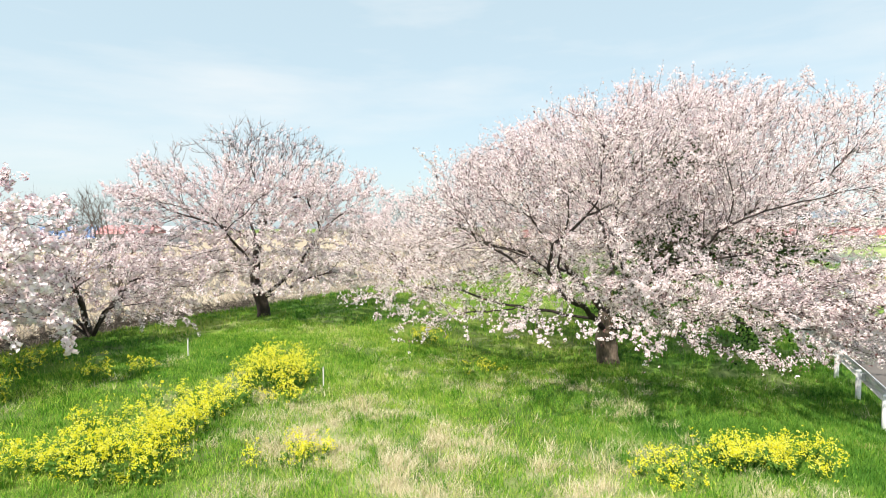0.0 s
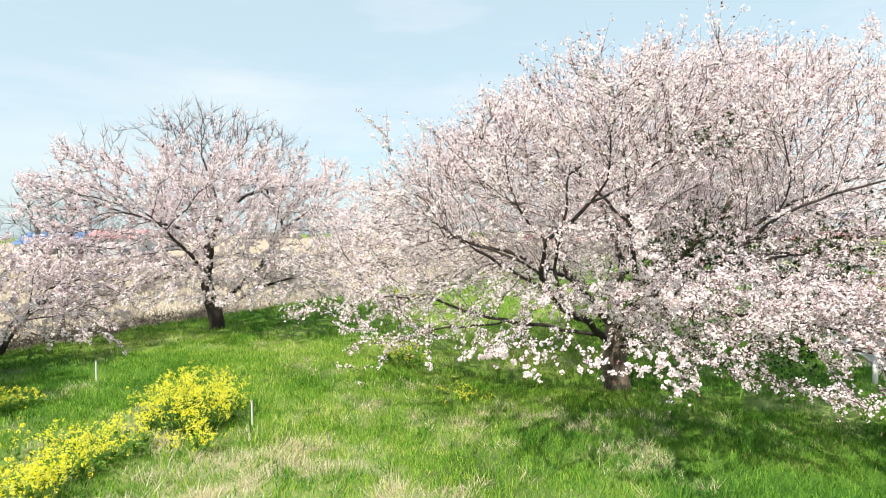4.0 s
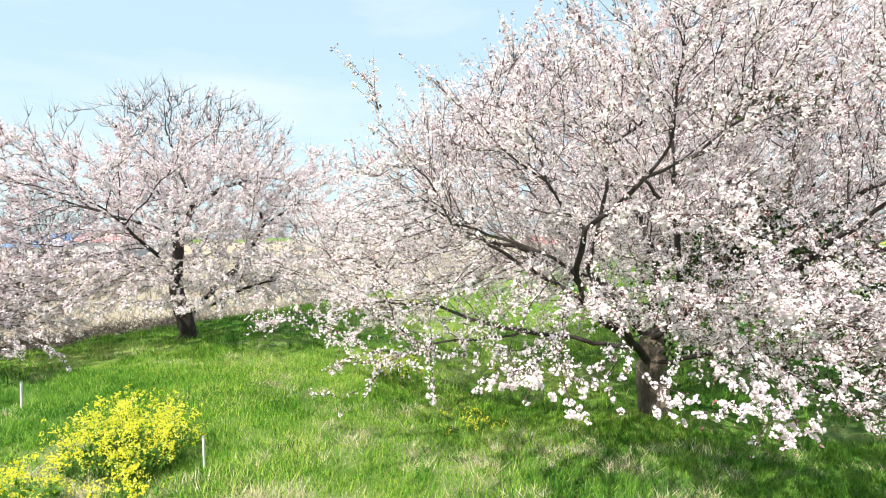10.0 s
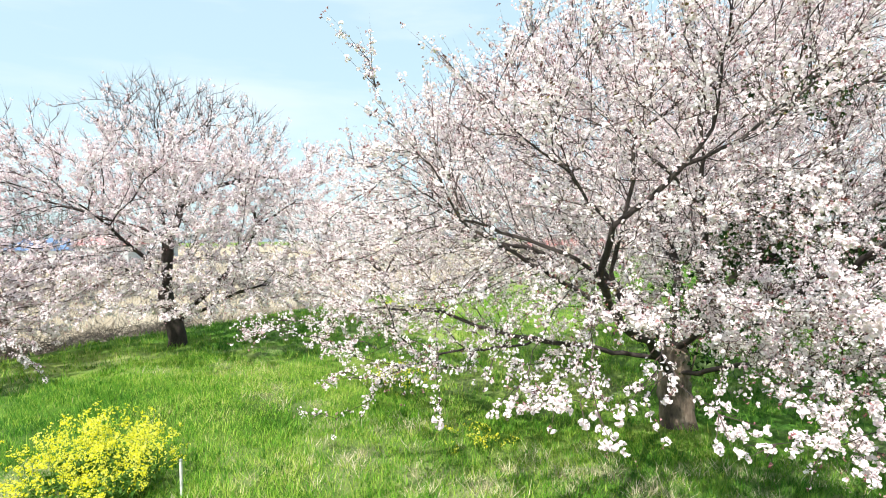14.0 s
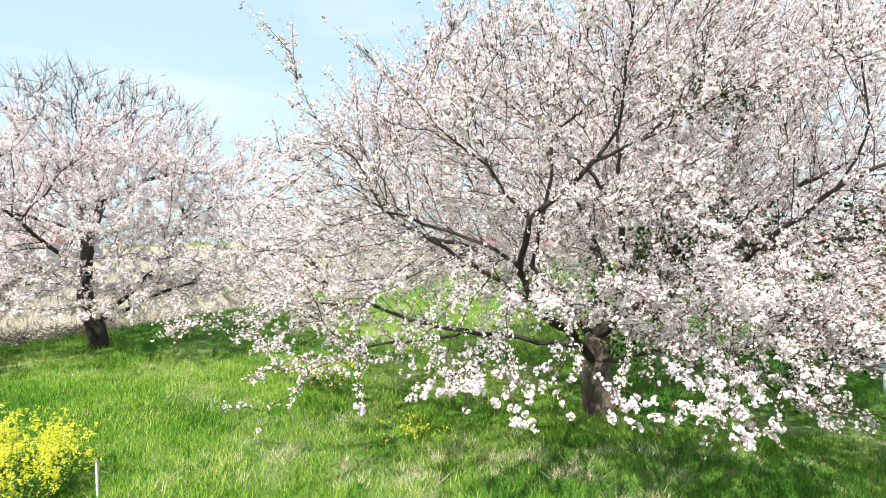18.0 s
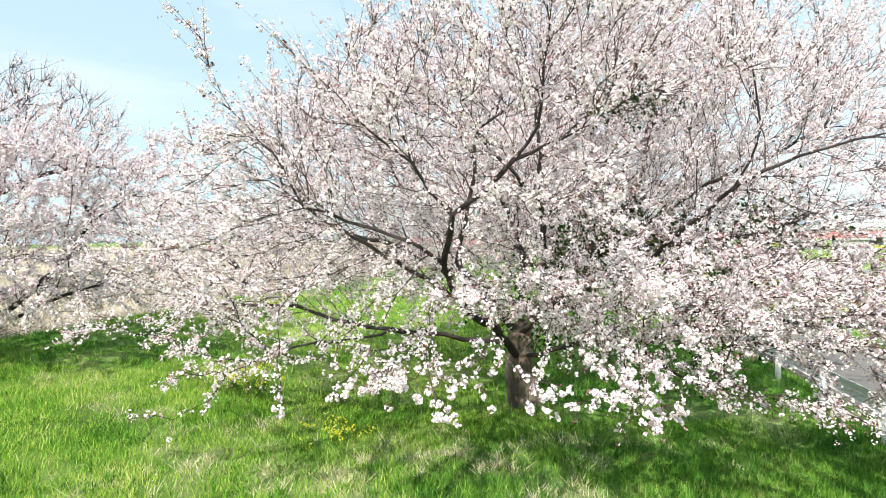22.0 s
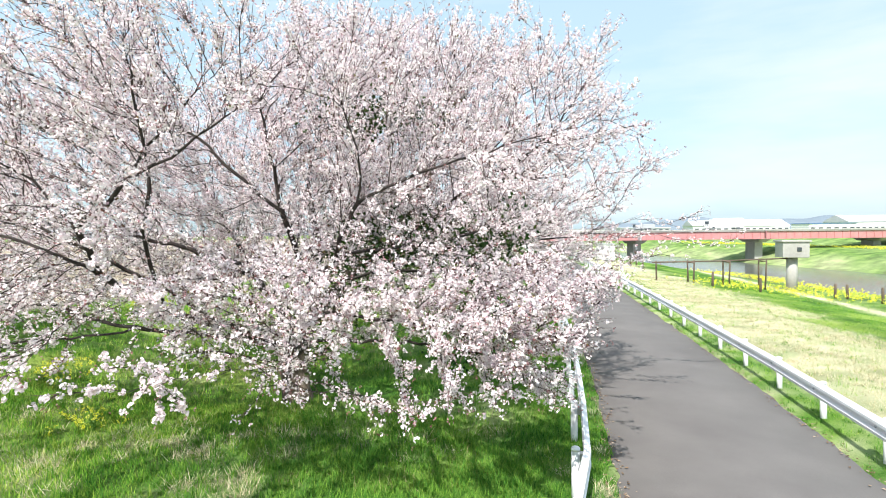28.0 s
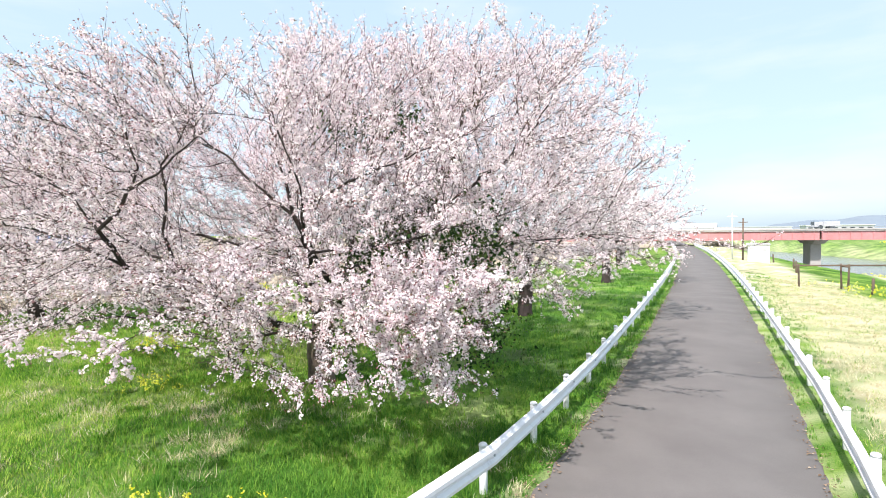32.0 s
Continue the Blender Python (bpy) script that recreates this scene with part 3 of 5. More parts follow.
def sprigs(P, par, R, kids, count, length, droop, centre, g, limit, lift=0.35):
    """Straight thin shoots from the thin branches: starts and ends."""
    thin = np.nonzero(R < limit)[0]
    base = np.repeat(thin, g.poisson(count if np.isscalar(count) else count[thin], len(thin)) + (kids[thin] == 0))
    a = P[base]
    along = P[base] - P[np.maximum(par[base], 0)]
    along /= np.linalg.norm(along, axis=1)[:, None] + 1e-9
    out = a - np.array(centre)
    out /= np.linalg.norm(out, axis=1)[:, None]
    d = along * 0.8 + out * 0.45 + g.normal(0, 0.42, a.shape)
    high = smooth01(3.0, 5.5, a[:, 2])
    d[:, 2] += lift * (1 + 0.7 * high) - droop * smooth01(3.4, 1.6, a[:, 2])
    d /= np.linalg.norm(d, axis=1)[:, None]
    L = length * g.uniform(0.4, 1.25, len(a)) * (1 + 0.55 * high)
    return a, a + d * L[:, None]


def spikes(a, b, r):
    """Thin three-sided shoots from a to b."""
    d = b - a
    u = np.cross(d, (0.31, 0.52, 0.79))
    u /= np.linalg.norm(u, axis=1)[:, None] + 1e-9
    w = np.cross(d, u)
    w /= np.linalg.norm(w, axis=1)[:, None] + 1e-9
    v = np.stack([a + r * u, a + r * (-0.5 * u + 0.87 * w), a + r * (-0.5 * u - 0.87 * w), b], 1)
    o = (np.arange(len(a)) * 4)[:, None, None]
    f = np.array([(0, 1, 3), (1, 2, 3), (2, 0, 3)])[None] + o
    return v.reshape(-1, 3), f.reshape(-1, 3)


POMPOM = [flower_cluster(4, 0.0195, 0.03, s, 4) for s in range(12)]
SOFT_POMPOM = [petal_cluster(6, 0.0155, 0.036, s) for s in range(12)]
SPRAY = [petal_cluster(5, 0.024, 0.05, s + 50) for s in range(10)]
FAR_SPRAY = [petal_cluster(4, 0.055, 0.1, s + 90) for s in range(8)]
CALYXES = [petal_cluster(2, 0.012, 0.02, s + 130) for s in range(6)]
BUDS = [flower_cluster(3, 0.012, 0.018, s + 70, 3) for s in range(4)]
POMPOM_ME = [np_mesh("flower_head", v, f, PETAL) for v, f in (flower_cluster(7, 0.018, 0.032, s, 5, True) for s in range(6))]


def cherry_tree(words, base, limbs, att, r_root, detail, blooms, seed, bare_above=99.0, singles=None, back=None, thick=None, group="cherry trees", r_tip=0.006, step=0.26, droop=0.9, sprig=1.6, sprig_len=0.42, centre=(0, 0, 3.0), gap=0.085, lift=0.35, stem=None, clear=None, slim=0.86, hub=(0, 0, 1.4), turn_up=(2.4, 6.2, 44)):
    """limbs and att about the foot of the tree. detail: the templates of its flowers. blooms: share of places that flower."""
    g = np.random.default_rng(seed)
    P, par = grow(limbs, att, step, 2.6, step * 1.2, 140, seed, hub, *turn_up)
    R, kids, tips = radii(par, r_tip, r_root)
    root = tagged(new("cherry_tree"), words, "tree", group)
    root.location = base
    small = []
    for run in chains(P, par, tips):
        r = R[run].copy()
        if len(run) > 1 and run[0] != 0:
            r[0] = min(r[0], r[1] * 1.15)
        lead = R[run[min(1, len(run) - 1)]]
        if run[0] != 0:
            r = np.maximum(r * slim, r_tip * 0.8)
        if run[0] == 0:
            v, q = tube(P[run], r, 16, 0.35)
            part("trunk", np_mesh("trunk", v, q, stem or BARK, True), root)
        elif lead > r_root * 0.17:
            v, q = tube(P[run], r, 9, 0.0)
            part("limb", np_mesh("limb", v, q, BRANCH, True), root)
        else:
            small.append(tube(P[run], r, 5 if lead > 0.014 else 3))
    if small:
        v, q = join(small)
        tagged(part("branch", np_mesh("branch", v, q, BRANCH), root), kind="stuff")
    a, b = sprigs(P, par, R, kids, sprig if thick is None else sprig * thick(P), sprig_len, droop, centre, g, r_tip * 2.9, lift)
    v, f = spikes(a, b, 0.005 if r_tip < 0.008 else 0.006)
    tagged(part("twig", np_mesh("twig", v, f, TWIG), root), kind="stuff")
    # places of flowers: along the shoots and the thin branches
    L = np.linalg.norm(b - a, axis=1)
    k = np.maximum(1, (L / gap).astype(int))
    i = np.repeat(np.arange(len(a)), k)
    t = g.uniform(0.08, 0.9, len(i))
    at = a[i] + (b - a)[i] * t[:, None]
    thin = np.nonzero((R < r_tip * 3.2) & (par >= 0))[0]
    j = np.repeat(thin, 2)
    t = g.uniform(0, 1, len(j))
    at = np.vstack([at, P[par[j]] + (P[j] - P[par[j]]) * t[:, None]])
    at += g.normal(0, 0.022, at.shape)
    density = 0.5 + 0.5 * smooth01(-0.7, 0.5, wob(at[:, 0] + at[:, 2], at[:, 1] - at[:, 2], 0.9, seed))
    high = smooth01(bare_above, bare_above + 1.2, at[:, 2])
    bunch = 0.45 + 0.55 * smooth01(-0.45, 0.25, wob(at[:, 0] + 0.7 * at[:, 2], at[:, 1] - 0.7 * at[:, 2], 4.2, seed + 1.0))
    keep = g.random(len(at)) < blooms * density * bunch * (1 - 0.93 * high)
    at = at[keep]
    if clear is not None:
        close = np.concatenate([np.linalg.norm(c[:, None] - clear[None], axis=2).min(1) for c in np.array_split(at, 40)])
        at = at[(close > 0.2) | (g.random(len(at)) < 0.1)]
    if singles is not None:
        score = singles(at)
        order = np.argsort(score)[:280]
        for n, p in enumerate(at[order]):
            part("flower_head", POMPOM_ME[n % len(POMPOM_ME)], root, m=pose(*p, *(g.uniform(0, 360, 3))))
        at = np.delete(at, order, axis=0)
    if back is not None:
        far_side = back(at)
        v, f = join([scatter(detail, at[~far_side], g.uniform(0.6, 1.1, int((~far_side).sum())), g), scatter(SOFT_POMPOM, at[far_side], g.uniform(0.8, 1.3, int(far_side.sum())), g)])
    else:
        v, f = scatter(detail, at, g.uniform(0.7, 1.25, len(at)), g)
    tagged(part("blossom", np_mesh("blossom", v, f, PETAL), root, "dense pale pink blossom"), kind="stuff")
    cups = at[g.random(len(at)) < (0.13 if r_tip < 0.008 else 0.06)]
    v, f = scatter(CALYXES, cups + g.normal(0, 0.02, cups.shape), g.uniform(0.8, 1.5, len(cups)) * (1 if r_tip < 0.008 else 1.5), g)
    tagged(part("calyx", np_mesh("calyx", v, f, CALYX), root, "brown-red flower cups and first leaves"), kind="stuff")
    ends = b[g.random(len(b)) < 0.35 * (b[:, 2] < bare_above)]
    v, f = scatter(BUDS, ends, g.uniform(0.8, 1.6, len(ends)) * (1 if r_tip < 0.008 else 1.3), g)
    tagged(part("bud", np_mesh("bud", v, f, BUD), root, "reddish-brown buds"), kind="stuff")
    return root, len(at)


def dome(n, rx, ry, top, edge_top, low_in, low_out, g, skew=(0, 0), power=0.62, flat=2.2, hollow=0.0, tilt=0.0):
    """Points in an umbrella-shaped crown, thinner inside than near its skin, in uneven pads."""
    out = []
    while len(out) < n:
        a, r = g.uniform(0, 2 * np.pi), g.uniform(0, 1) ** power
        lim = 0.90 + 0.10 * math.sin(3 * a + 1) + 0.06 * math.sin(7 * a)
        if r > lim:
            continue
        up = top - (top - edge_top) * r ** flat + tilt * r * ry * math.sin(a) * (1 - r * r)
        lo = low_in + (low_out - low_in) * r ** 1.5
        h = g.beta(1.15, 0.95)
        if hollow and r < 0.5 and h < hollow:
            continue
        x, y, z = r * rx * math.cos(a) + skew[0] * h, r * ry * math.sin(a) + skew[1] * h, lo + (up - lo) * h
        if wob(np.array(x + 0.6 * z), np.array(y - 0.8 * z), 0.55, 5.0) < -0.42:
            continue
        out.append((x, y, z))
    return np.array(out)


gm = np.random.default_rng(3)
main_limbs = [
    [(-0.08, -0.35, -0.1), (-0.1, -0.36, 0.5), (-0.12, -0.38, 1.0), (-0.02, -0.33, 1.5)],
    # towards the meadow: one long limb that climbs, with two forks
    [(-0.12, -0.38, 1.0), (-0.34, -1.0, 1.45), (-0.5, -2.2, 1.95), (-0.77, -3.4, 2.32), (-0.87, -4.2, 2.81), (-0.9, -4.7, 3.15), (-1.03, -5.0, 3.31), (-1.87, -5.25, 3.62), (-2.15, -5.7, 3.8), (-2.38, -6.0, 4.35), (-2.63, -6.4, 4.87), (-2.72, -6.55, 5.25)],
    [(-0.87, -4.6, 3.1), (-0.6, -5.1, 3.7), (-0.87, -5.2, 3.99), (-1.04, -5.3, 4.33), (-1.3, -5.5, 4.53), (-1.7, -5.8, 4.97), (-2.0, -6.0, 5.3)],
    [(-0.6, -5.1, 3.7), (-0.25, -5.0, 3.98), (0.08, -5.0, 4.29), (0.3, -5.0, 4.66), (0.45, -5.2, 5.3), (0.5, -5.4, 5.8)],
    [(0.08, -5.0, 4.29), (0.6, -4.9, 4.6), (1.3, -4.7, 5.2)],
    [(-0.77, -3.4, 2.32), (-0.85, -3.6, 3.16), (-0.66, -4.0, 3.7), (-0.5, -4.0, 4.31), (-0.4, -4.1, 4.88), (0.1, -4.1, 5.3), (0.46, -4.1, 5.8)],
    [(-0.5, -2.2, 1.95), (-1.5, -2.9, 2.8), (-2.6, -3.6, 3.6), (-3.6, -4.2, 4.4)],
    # towards the road
    [(-0.02, -0.33, 1.5), (0.5, -1.2, 2.2), (1.3, -2.2, 2.75), (2.0, -2.9, 3.15), (2.23, -3.4, 3.54), (2.67, -3.9, 3.98), (3.35, -3.8, 4.21), (4.0, -3.8, 4.45), (4.6, -3.8, 4.6), (5.5, -3.9, 4.85)],
    [(2.1, -3.1, 3.3), (3.24, -2.6, 3.37), (4.0, -2.3, 3.53), (4.7, -2.0, 3.72), (5.5, -1.8, 3.95)],
    [(1.3, -2.2, 2.75), (2.6, -2.4, 3.0), (4.0, -1.8, 2.87), (4.73, -1.6, 2.58), (5.2, -1.5, 2.45)],
    [(0.5, -1.2, 2.0), (1.5, -2.6, 2.4), (2.38, -3.5, 2.44), (3.04, -3.4, 2.32), (4.18, -3.4, 2.19)],
    [(2.67, -3.9, 3.98), (2.8, -4.3, 4.7), (2.7, -4.5, 5.3)],
    # upright and away from the meadow
    [(-0.02, -0.33, 1.5), (0.4, -0.7, 2.6), (0.35, -1.6, 4.0), (0.4, -2.0, 5.2), (0.4, -2.3, 6.2)],
    [(-0.02, -0.33, 1.5), (1.2, 0.5, 2.9), (2.4, 1.2, 4.6), (2.9, 1.6, 6.6)],
    [(1.2, 0.5, 2.9), (3.4, 0.6, 3.3), (5.6, 0.4, 3.4)],
    [(1.2, 0.5, 2.9), (3.2, 0.1, 4.2), (5.2, -0.6, 5.2), (5.9, -0.8, 6.3)],
    [(-0.02, -0.33, 1.5), (-0.2, 0.9, 3.0), (-0.9, 2.0, 5.0), (-1.0, 2.4, 6.6)],
    [(-0.2, 0.9, 3.0), (-0.5, 3.3, 3.6), (-0.6, 5.4, 4.0)],
    [(-0.02, -0.33, 1.5), (-1.2, 0.1, 2.6), (-3.0, -0.5, 3.4), (-5.0, -1.4, 4.0)],
    [(-1.2, 0.1, 2.6), (-2.3, 0.4, 4.0), (-3.2, 0.8, 5.4)],
    [(0.35, -1.6, 4.0), (-0.6, -2.3, 5.0), (-1.4, -2.8, 5.9)],
    [(-0.02, -0.33, 1.5), (-0.8, 1.2, 2.2), (-2.2, 2.6, 2.6), (-3.6, 3.6, 2.9)],
    [(-0.02, -0.33, 1.5), (0.8, 1.6, 2.3), (1.6, 3.4, 2.7), (2.2, 5.0, 3.0)],
    [(-1.2, 0.1, 2.6), (-2.6, 1.4, 2.9), (-4.4, 2.2, 3.1)],
    [(1.2, 0.5, 2.9), (2.6, 2.2, 3.2), (4.0, 3.4, 3.6)],
    # low and level
    [(-0.12, -0.38, 1.0), (0.9, -1.8, 1.6), (1.6, -3.6, 1.95), (2.2, -5.0, 1.8)],
    [(-0.34, -1.0, 1.45), (-2.2, -2.4, 1.9), (-3.6, -4.3, 1.85)],
    [(-2.2, -2.4, 1.9), (-4.0, -2.6, 2.3), (-5.4, -3.0, 2.4)],
    [(0.9, -1.8, 1.6), (3.0, -2.6, 1.9), (4.7, -3.7, 1.9)],
]


def lobe(n, at, size):
    return gm.normal(0, 1, (n, 3)) * np.array(size) + np.array(at)


crown = dome(6000, 6.9, 7.1, 7.45, 4.7, 2.6, 2.2, gm, (0.5, 0.3), flat=3.6, hollow=0.22)
# level tiers in the lower, outer crown
far_out = np.hypot(crown[:, 0], crown[:, 1])
tier = np.round((crown[:, 2] - 0.12 * far_out) / 0.75) * 0.75 + 0.12 * far_out + gm.normal(0, 0.14, len(crown))
crown[:, 2] += smooth01(5.2, 4.2, crown[:, 2]) * smooth01(1.8, 3.2, far_out) * (tier - crown[:, 2])
att = np.vstack([
    crown,
    lobe(170, (2.4, 1.6, 7.7), (1.6, 1.2, 0.35)),
    lobe(160, (-2.2, -4.6, 5.2), (1.0, 0.7, 0.45)),
    lobe(150, (3.6, 3.0, 7.9), (1.4, 1.2, 0.35)),
    lobe(5, (0.43, -6.3, 2.05), (0.06, 0.1, 0.12)),
    lobe(14, (1.2, -5.9, 2.0), (0.22, 0.15, 0.1)),
    lobe(40, (3.3, -4.6, 1.55), (0.42, 0.2, 0.09)),
    lobe(36, (-0.7, -6.2, 2.15), (0.45, 0.3, 0.15)),
    lobe(760, (4.95, -4.0, 2.5), (0.46, 0.42, 0.34)),
    lobe(340, (0.9, -4.3, 2.6), (0.65, 0.4, 0.2)),
    lobe(260, (0.4, -5.2, 5.5), (0.8, 0.6, 0.35)),
    lobe(26, (-2.75, -6.35, 4.85), (0.3, 0.15, 0.25)),
    lobe(16, (-3.2, -6.3, 4.7), (0.15, 0.15, 0.12)),
    lobe(1500, (0.0, 2.2, 3.3), (3.0, 1.9, 0.75)),
    lobe(220, (1.6, -4.6, 2.95), (0.5, 0.35, 0.2)),
    lobe(420, (4.0, -3.4, 2.65), (0.8, 0.6, 0.28)),
    lobe(330, (2.0, -4.5, 2.7), (0.95, 0.5, 0.26)),
    lobe(260, (-5.0, -1.6, 3.2), (1.1, 1.2, 0.5)),
    lobe(260, (-6.0, -0.4, 3.7), (1.1, 1.4, 0.6)),
    lobe(160, (2.6, -2.6, 2.4), (1.3, 0.8, 0.28)),
    lobe(18, (-3.4, -5.3, 1.95), (0.3, 0.25, 0.12)),
    lobe(26, (-1.9, -5.5, 2.15), (0.6, 0.35, 0.15)),
    lobe(200, (-4.6, -3.2, 2.3), (1.0, 1.0, 0.35)),
    lobe(130, (0.95, -4.4, 2.5), (0.45, 0.4, 0.3)),
    lobe(60, (5.8, -0.9, 5.6), (0.4, 0.4, 0.3)),
    lobe(110, (5.5, -0.3, 6.4), (0.5, 0.5, 0.3)),
])
gap = (att[:, 0] > 0.3) & (att[:, 0] < 2.9) & (att[:, 1] < 0.5) & (att[:, 2] > 2.75) & (att[:, 2] < 3.6) & (gm.random(len(att)) < 0.45)
low = (np.abs(att[:, 0] - 0.05) < 0.5) & (att[:, 1] < -1.5) & (att[:, 1] > -6.2) & (att[:, 2] < 2.2) & (gm.random(len(att)) < 0.75)
road_side = (att[:, 0] > 5.3) & (att[:, 2] > 2.9) & (gm.random(len(att)) < 0.2)
rail_side = ((att[:, 0] > 5.6) & (att[:, 2] < 2.9)) | ((att[:, 2] > 4.2) & (att[:, 0] > 7.1 + 0.85 * np.minimum(att[:, 1], 0.3) - 0.2 * (att[:, 2] - 4.8)))
skirt = (att[:, 0] < 0.4) & (att[:, 1] < -3.0) & (att[:, 2] < 2.45) & (gm.random(len(att)) < 0.3)
att = att[~(gap | low | road_side | skirt | rail_side)]
# the crown leans back: lower over the meadow, higher away from it
att[:, 2] += 0.16 * np.clip(att[:, 1], 0, 5) * smooth01(4.5, 7.0, att[:, 2])


def roof_over(p):
    h = np.interp(p[:, 0], (-8, -6.5, -4.6, -3.2, -1.4, 0, 2.3, 4.3, 6, 7), (4.6, 5.2, 5.8, 6.55, 7.3, 7.6, 7.55, 7.2, 6.9, 6.2))
    return h + 0.23 * p[:, 1] - 0.2 * smooth01(2.0, 4.0, p[:, 0]) * np.clip(-0.5 - p[:, 1], 0, 4) - np.interp(p[:, 0], (-4, -1.7, -0.9, 1.6, 2.4, 5), (0.32, 0.32, 0.05, 0.05, 0.22, 0.2)) * np.clip(-3.2 - p[:, 1], 0, 9)


roof = roof_over(att)
over = att[:, 2] > roof
att[over, 2] = (roof - 0.9 * gm.random(len(att)))[over]
# bare wood keeps a clear space round it
BARE_WOOD = np.concatenate([np.linspace(a, b, 7) for run in main_limbs[1:12] for a, b in zip(run[:-1], run[1:]) if b[2] < 4.7])
att = att[np.array([np.linalg.norm(BARE_WOOD - p, axis=1).min() for p in att]) > 0.3]
roof = roof_over(att)
att = np.vstack([att, lobe(30, (5.2, -3.9, 4.7), (0.4, 0.22, 0.16)), lobe(30, (4.9, -4.6, 4.1), (0.4, 0.3, 0.15))])
roof = roof_over(att)
# single shoots that stand above the rest
crest = np.nonzero((att[:, 2] > roof - 0.35) & (att[:, 1] > -5.5))[0]
crest = crest[gm.random(len(crest)) < 0.3]
att = np.vstack([att, att[crest] + np.c_[gm.normal(0, 0.08, (len(crest), 2)), gm.uniform(0.15, 0.45, len(crest)) + 0.2 * smooth01(1.0, 2.5, att[crest, 0])]])
LOBES = np.array([(4.0, -3.6, 2.3), (5.1, -3.9, 2.5), (0.9, -4.4, 2.5), (1.9, -4.6, 2.7), (2.8, -4.3, 2.4)])
full_bloom = lambda p: 1.0 + 1.5 * (np.linalg.norm(p[:, None] - LOBES[None], axis=2).min(1) < 1.05) + 1.8 * (np.linalg.norm(p - LOBES[1], axis=1) < 0.95)
near_path = lambda p: np.abs(p[:, 0] - 1.5) * 0.3 + p[:, 1] + 0.6 * p[:, 2]
main_tree, n_main = cherry_tree("broad old cherry tree in full pale pink bloom beside the road", (0, 0, -0.05), main_limbs, att, 0.28, POMPOM, 1.0, 11, singles=near_path, back=lambda p: p[:, 1] > -4.4, thick=full_bloom, step=0.2, sprig=2.1, sprig_len=0.38, gap=0.06, r_tip=0.0055, droop=0.4, slim=0.74, lift=0.2, clear=BARE_WOOD)


def plain_limbs(h, spread, n, g, top):
    """Several stems from a low fork, that rise and then spread flat."""
    out = [[(0, 0, -0.2), (0.04, 0, 0.3), (0.05, 0.03, h)]]
    for k in range(n):
        a = 2 * math.pi * (k + g.uniform(-0.3, 0.3)) / n
        d = g.uniform(0.75, 1.1) * spread
        c, s = math.cos(a), math.sin(a)
        rise = g.uniform(0.34, 0.62) * top
        out.append([(0.05, 0.03, h), (0.16 * d * c, 0.16 * d * s, h + 0.45 * (rise - h)), (0.38 * d * c, 0.38 * d * s, rise), (0.72 * d * c, 0.72 * d * s, rise + g.uniform(-0.06, 0.14) * top)])
    return out


def side_tree(words, x, y, rx, ry, top, edge_top, low_in, low_out, n, fork, seed, r_root=0.24, detail=SPRAY, blooms=0.75, bare=99.0, step=0.34, gap=0.12, z=None, layers=0.0, limbs=None, more=None):
    g = np.random.default_rng(seed)
    limbs = limbs or plain_limbs(fork, 0.8 * rx, 7, g, top)
    a = dome(n, rx, ry, top, edge_top, low_in, low_out, g)
    if layers:
        a[:, 2] = np.round(a[:, 2] / layers) * layers + g.normal(0, 0.12, len(a)) - 0.02 * np.hypot(a[:, 0], a[:, 1]) ** 1.4
    if more is not None:
        a = np.vstack([a, more])
    zz = float(ground_z(x, y)) if z is None else z
    return cherry_tree(words, (x, y, zz), limbs, a, r_root, detail, blooms, seed, bare, step=step, r_tip=0.008, sprig=3.0 if layers else 1.7, sprig_len=0.34 if layers else 0.5, centre=(0, 0, fork), gap=gap, lift=0.15 if layers else 0.35, stem=BRANCH, slim=0.7, hub=(0, 0, fork), turn_up=(0.3 * top, 0.95 * top, 34 if layers else 55))


# the second tree: an upright stem with a low side stem, limbs given along and across the slope
SECOND = [
    [(0, 0, -0.2), (-0.03, 0, 0.5), (-0.3, 0, 1.4), (-0.22, 0, 2.9)],
    [(-0.2, 0, 3.0), (-0.8, 0.2, 3.4), (-2.2, 0.3, 3.9), (-3.4, 0.2, 4.3)],
    [(0, 0, 0.6), (0.7, -0.3, 1.4), (1.6, -0.4, 2.3), (2.3, -0.3, 3.4), (1.8, -0.2, 4.8), (1.0, 0, 5.6)],
    [(-0.2, 0, 3.0), (0.2, 0.1, 4.0), (-0.1, 0.2, 5.2), (-0.5, 0.2, 6.6)],
    [(0.2, 0.1, 4.0), (1.0, 0.5, 4.6), (2.0, 1.0, 5.0), (3.2, 1.2, 5.0)],
    [(2.3, -0.3, 3.4), (3.3, -0.4, 4.1), (4.1, -0.6, 4.8)],
    [(-0.2, 0, 1.6), (-0.7, -0.6, 2.6), (-1.4, -1.6, 3.4), (-2.0, -2.6, 4.0)],
    [(-0.2, 0, 1.6), (-1.4, 1.0, 2.2), (-2.8, 1.8, 2.0)],
    [(-0.2, 0, 3.0), (-0.5, 1.2, 4.0), (-1.0, 2.6, 4.8)],
    [(0, 0, 0.6), (1.5, -1.5, 1.5), (2.5, -2.7, 1.9)],
]
SECOND = [[(0.65 * r - 0.76 * d, 0.76 * r + 0.65 * d, z) for r, d, z in run] for run in SECOND]
top_twigs = gm.normal(0, 1, (420, 3)) * np.array((1.5, 1.5, 0.55)) + np.array((0.2, 0.3, 6.5))
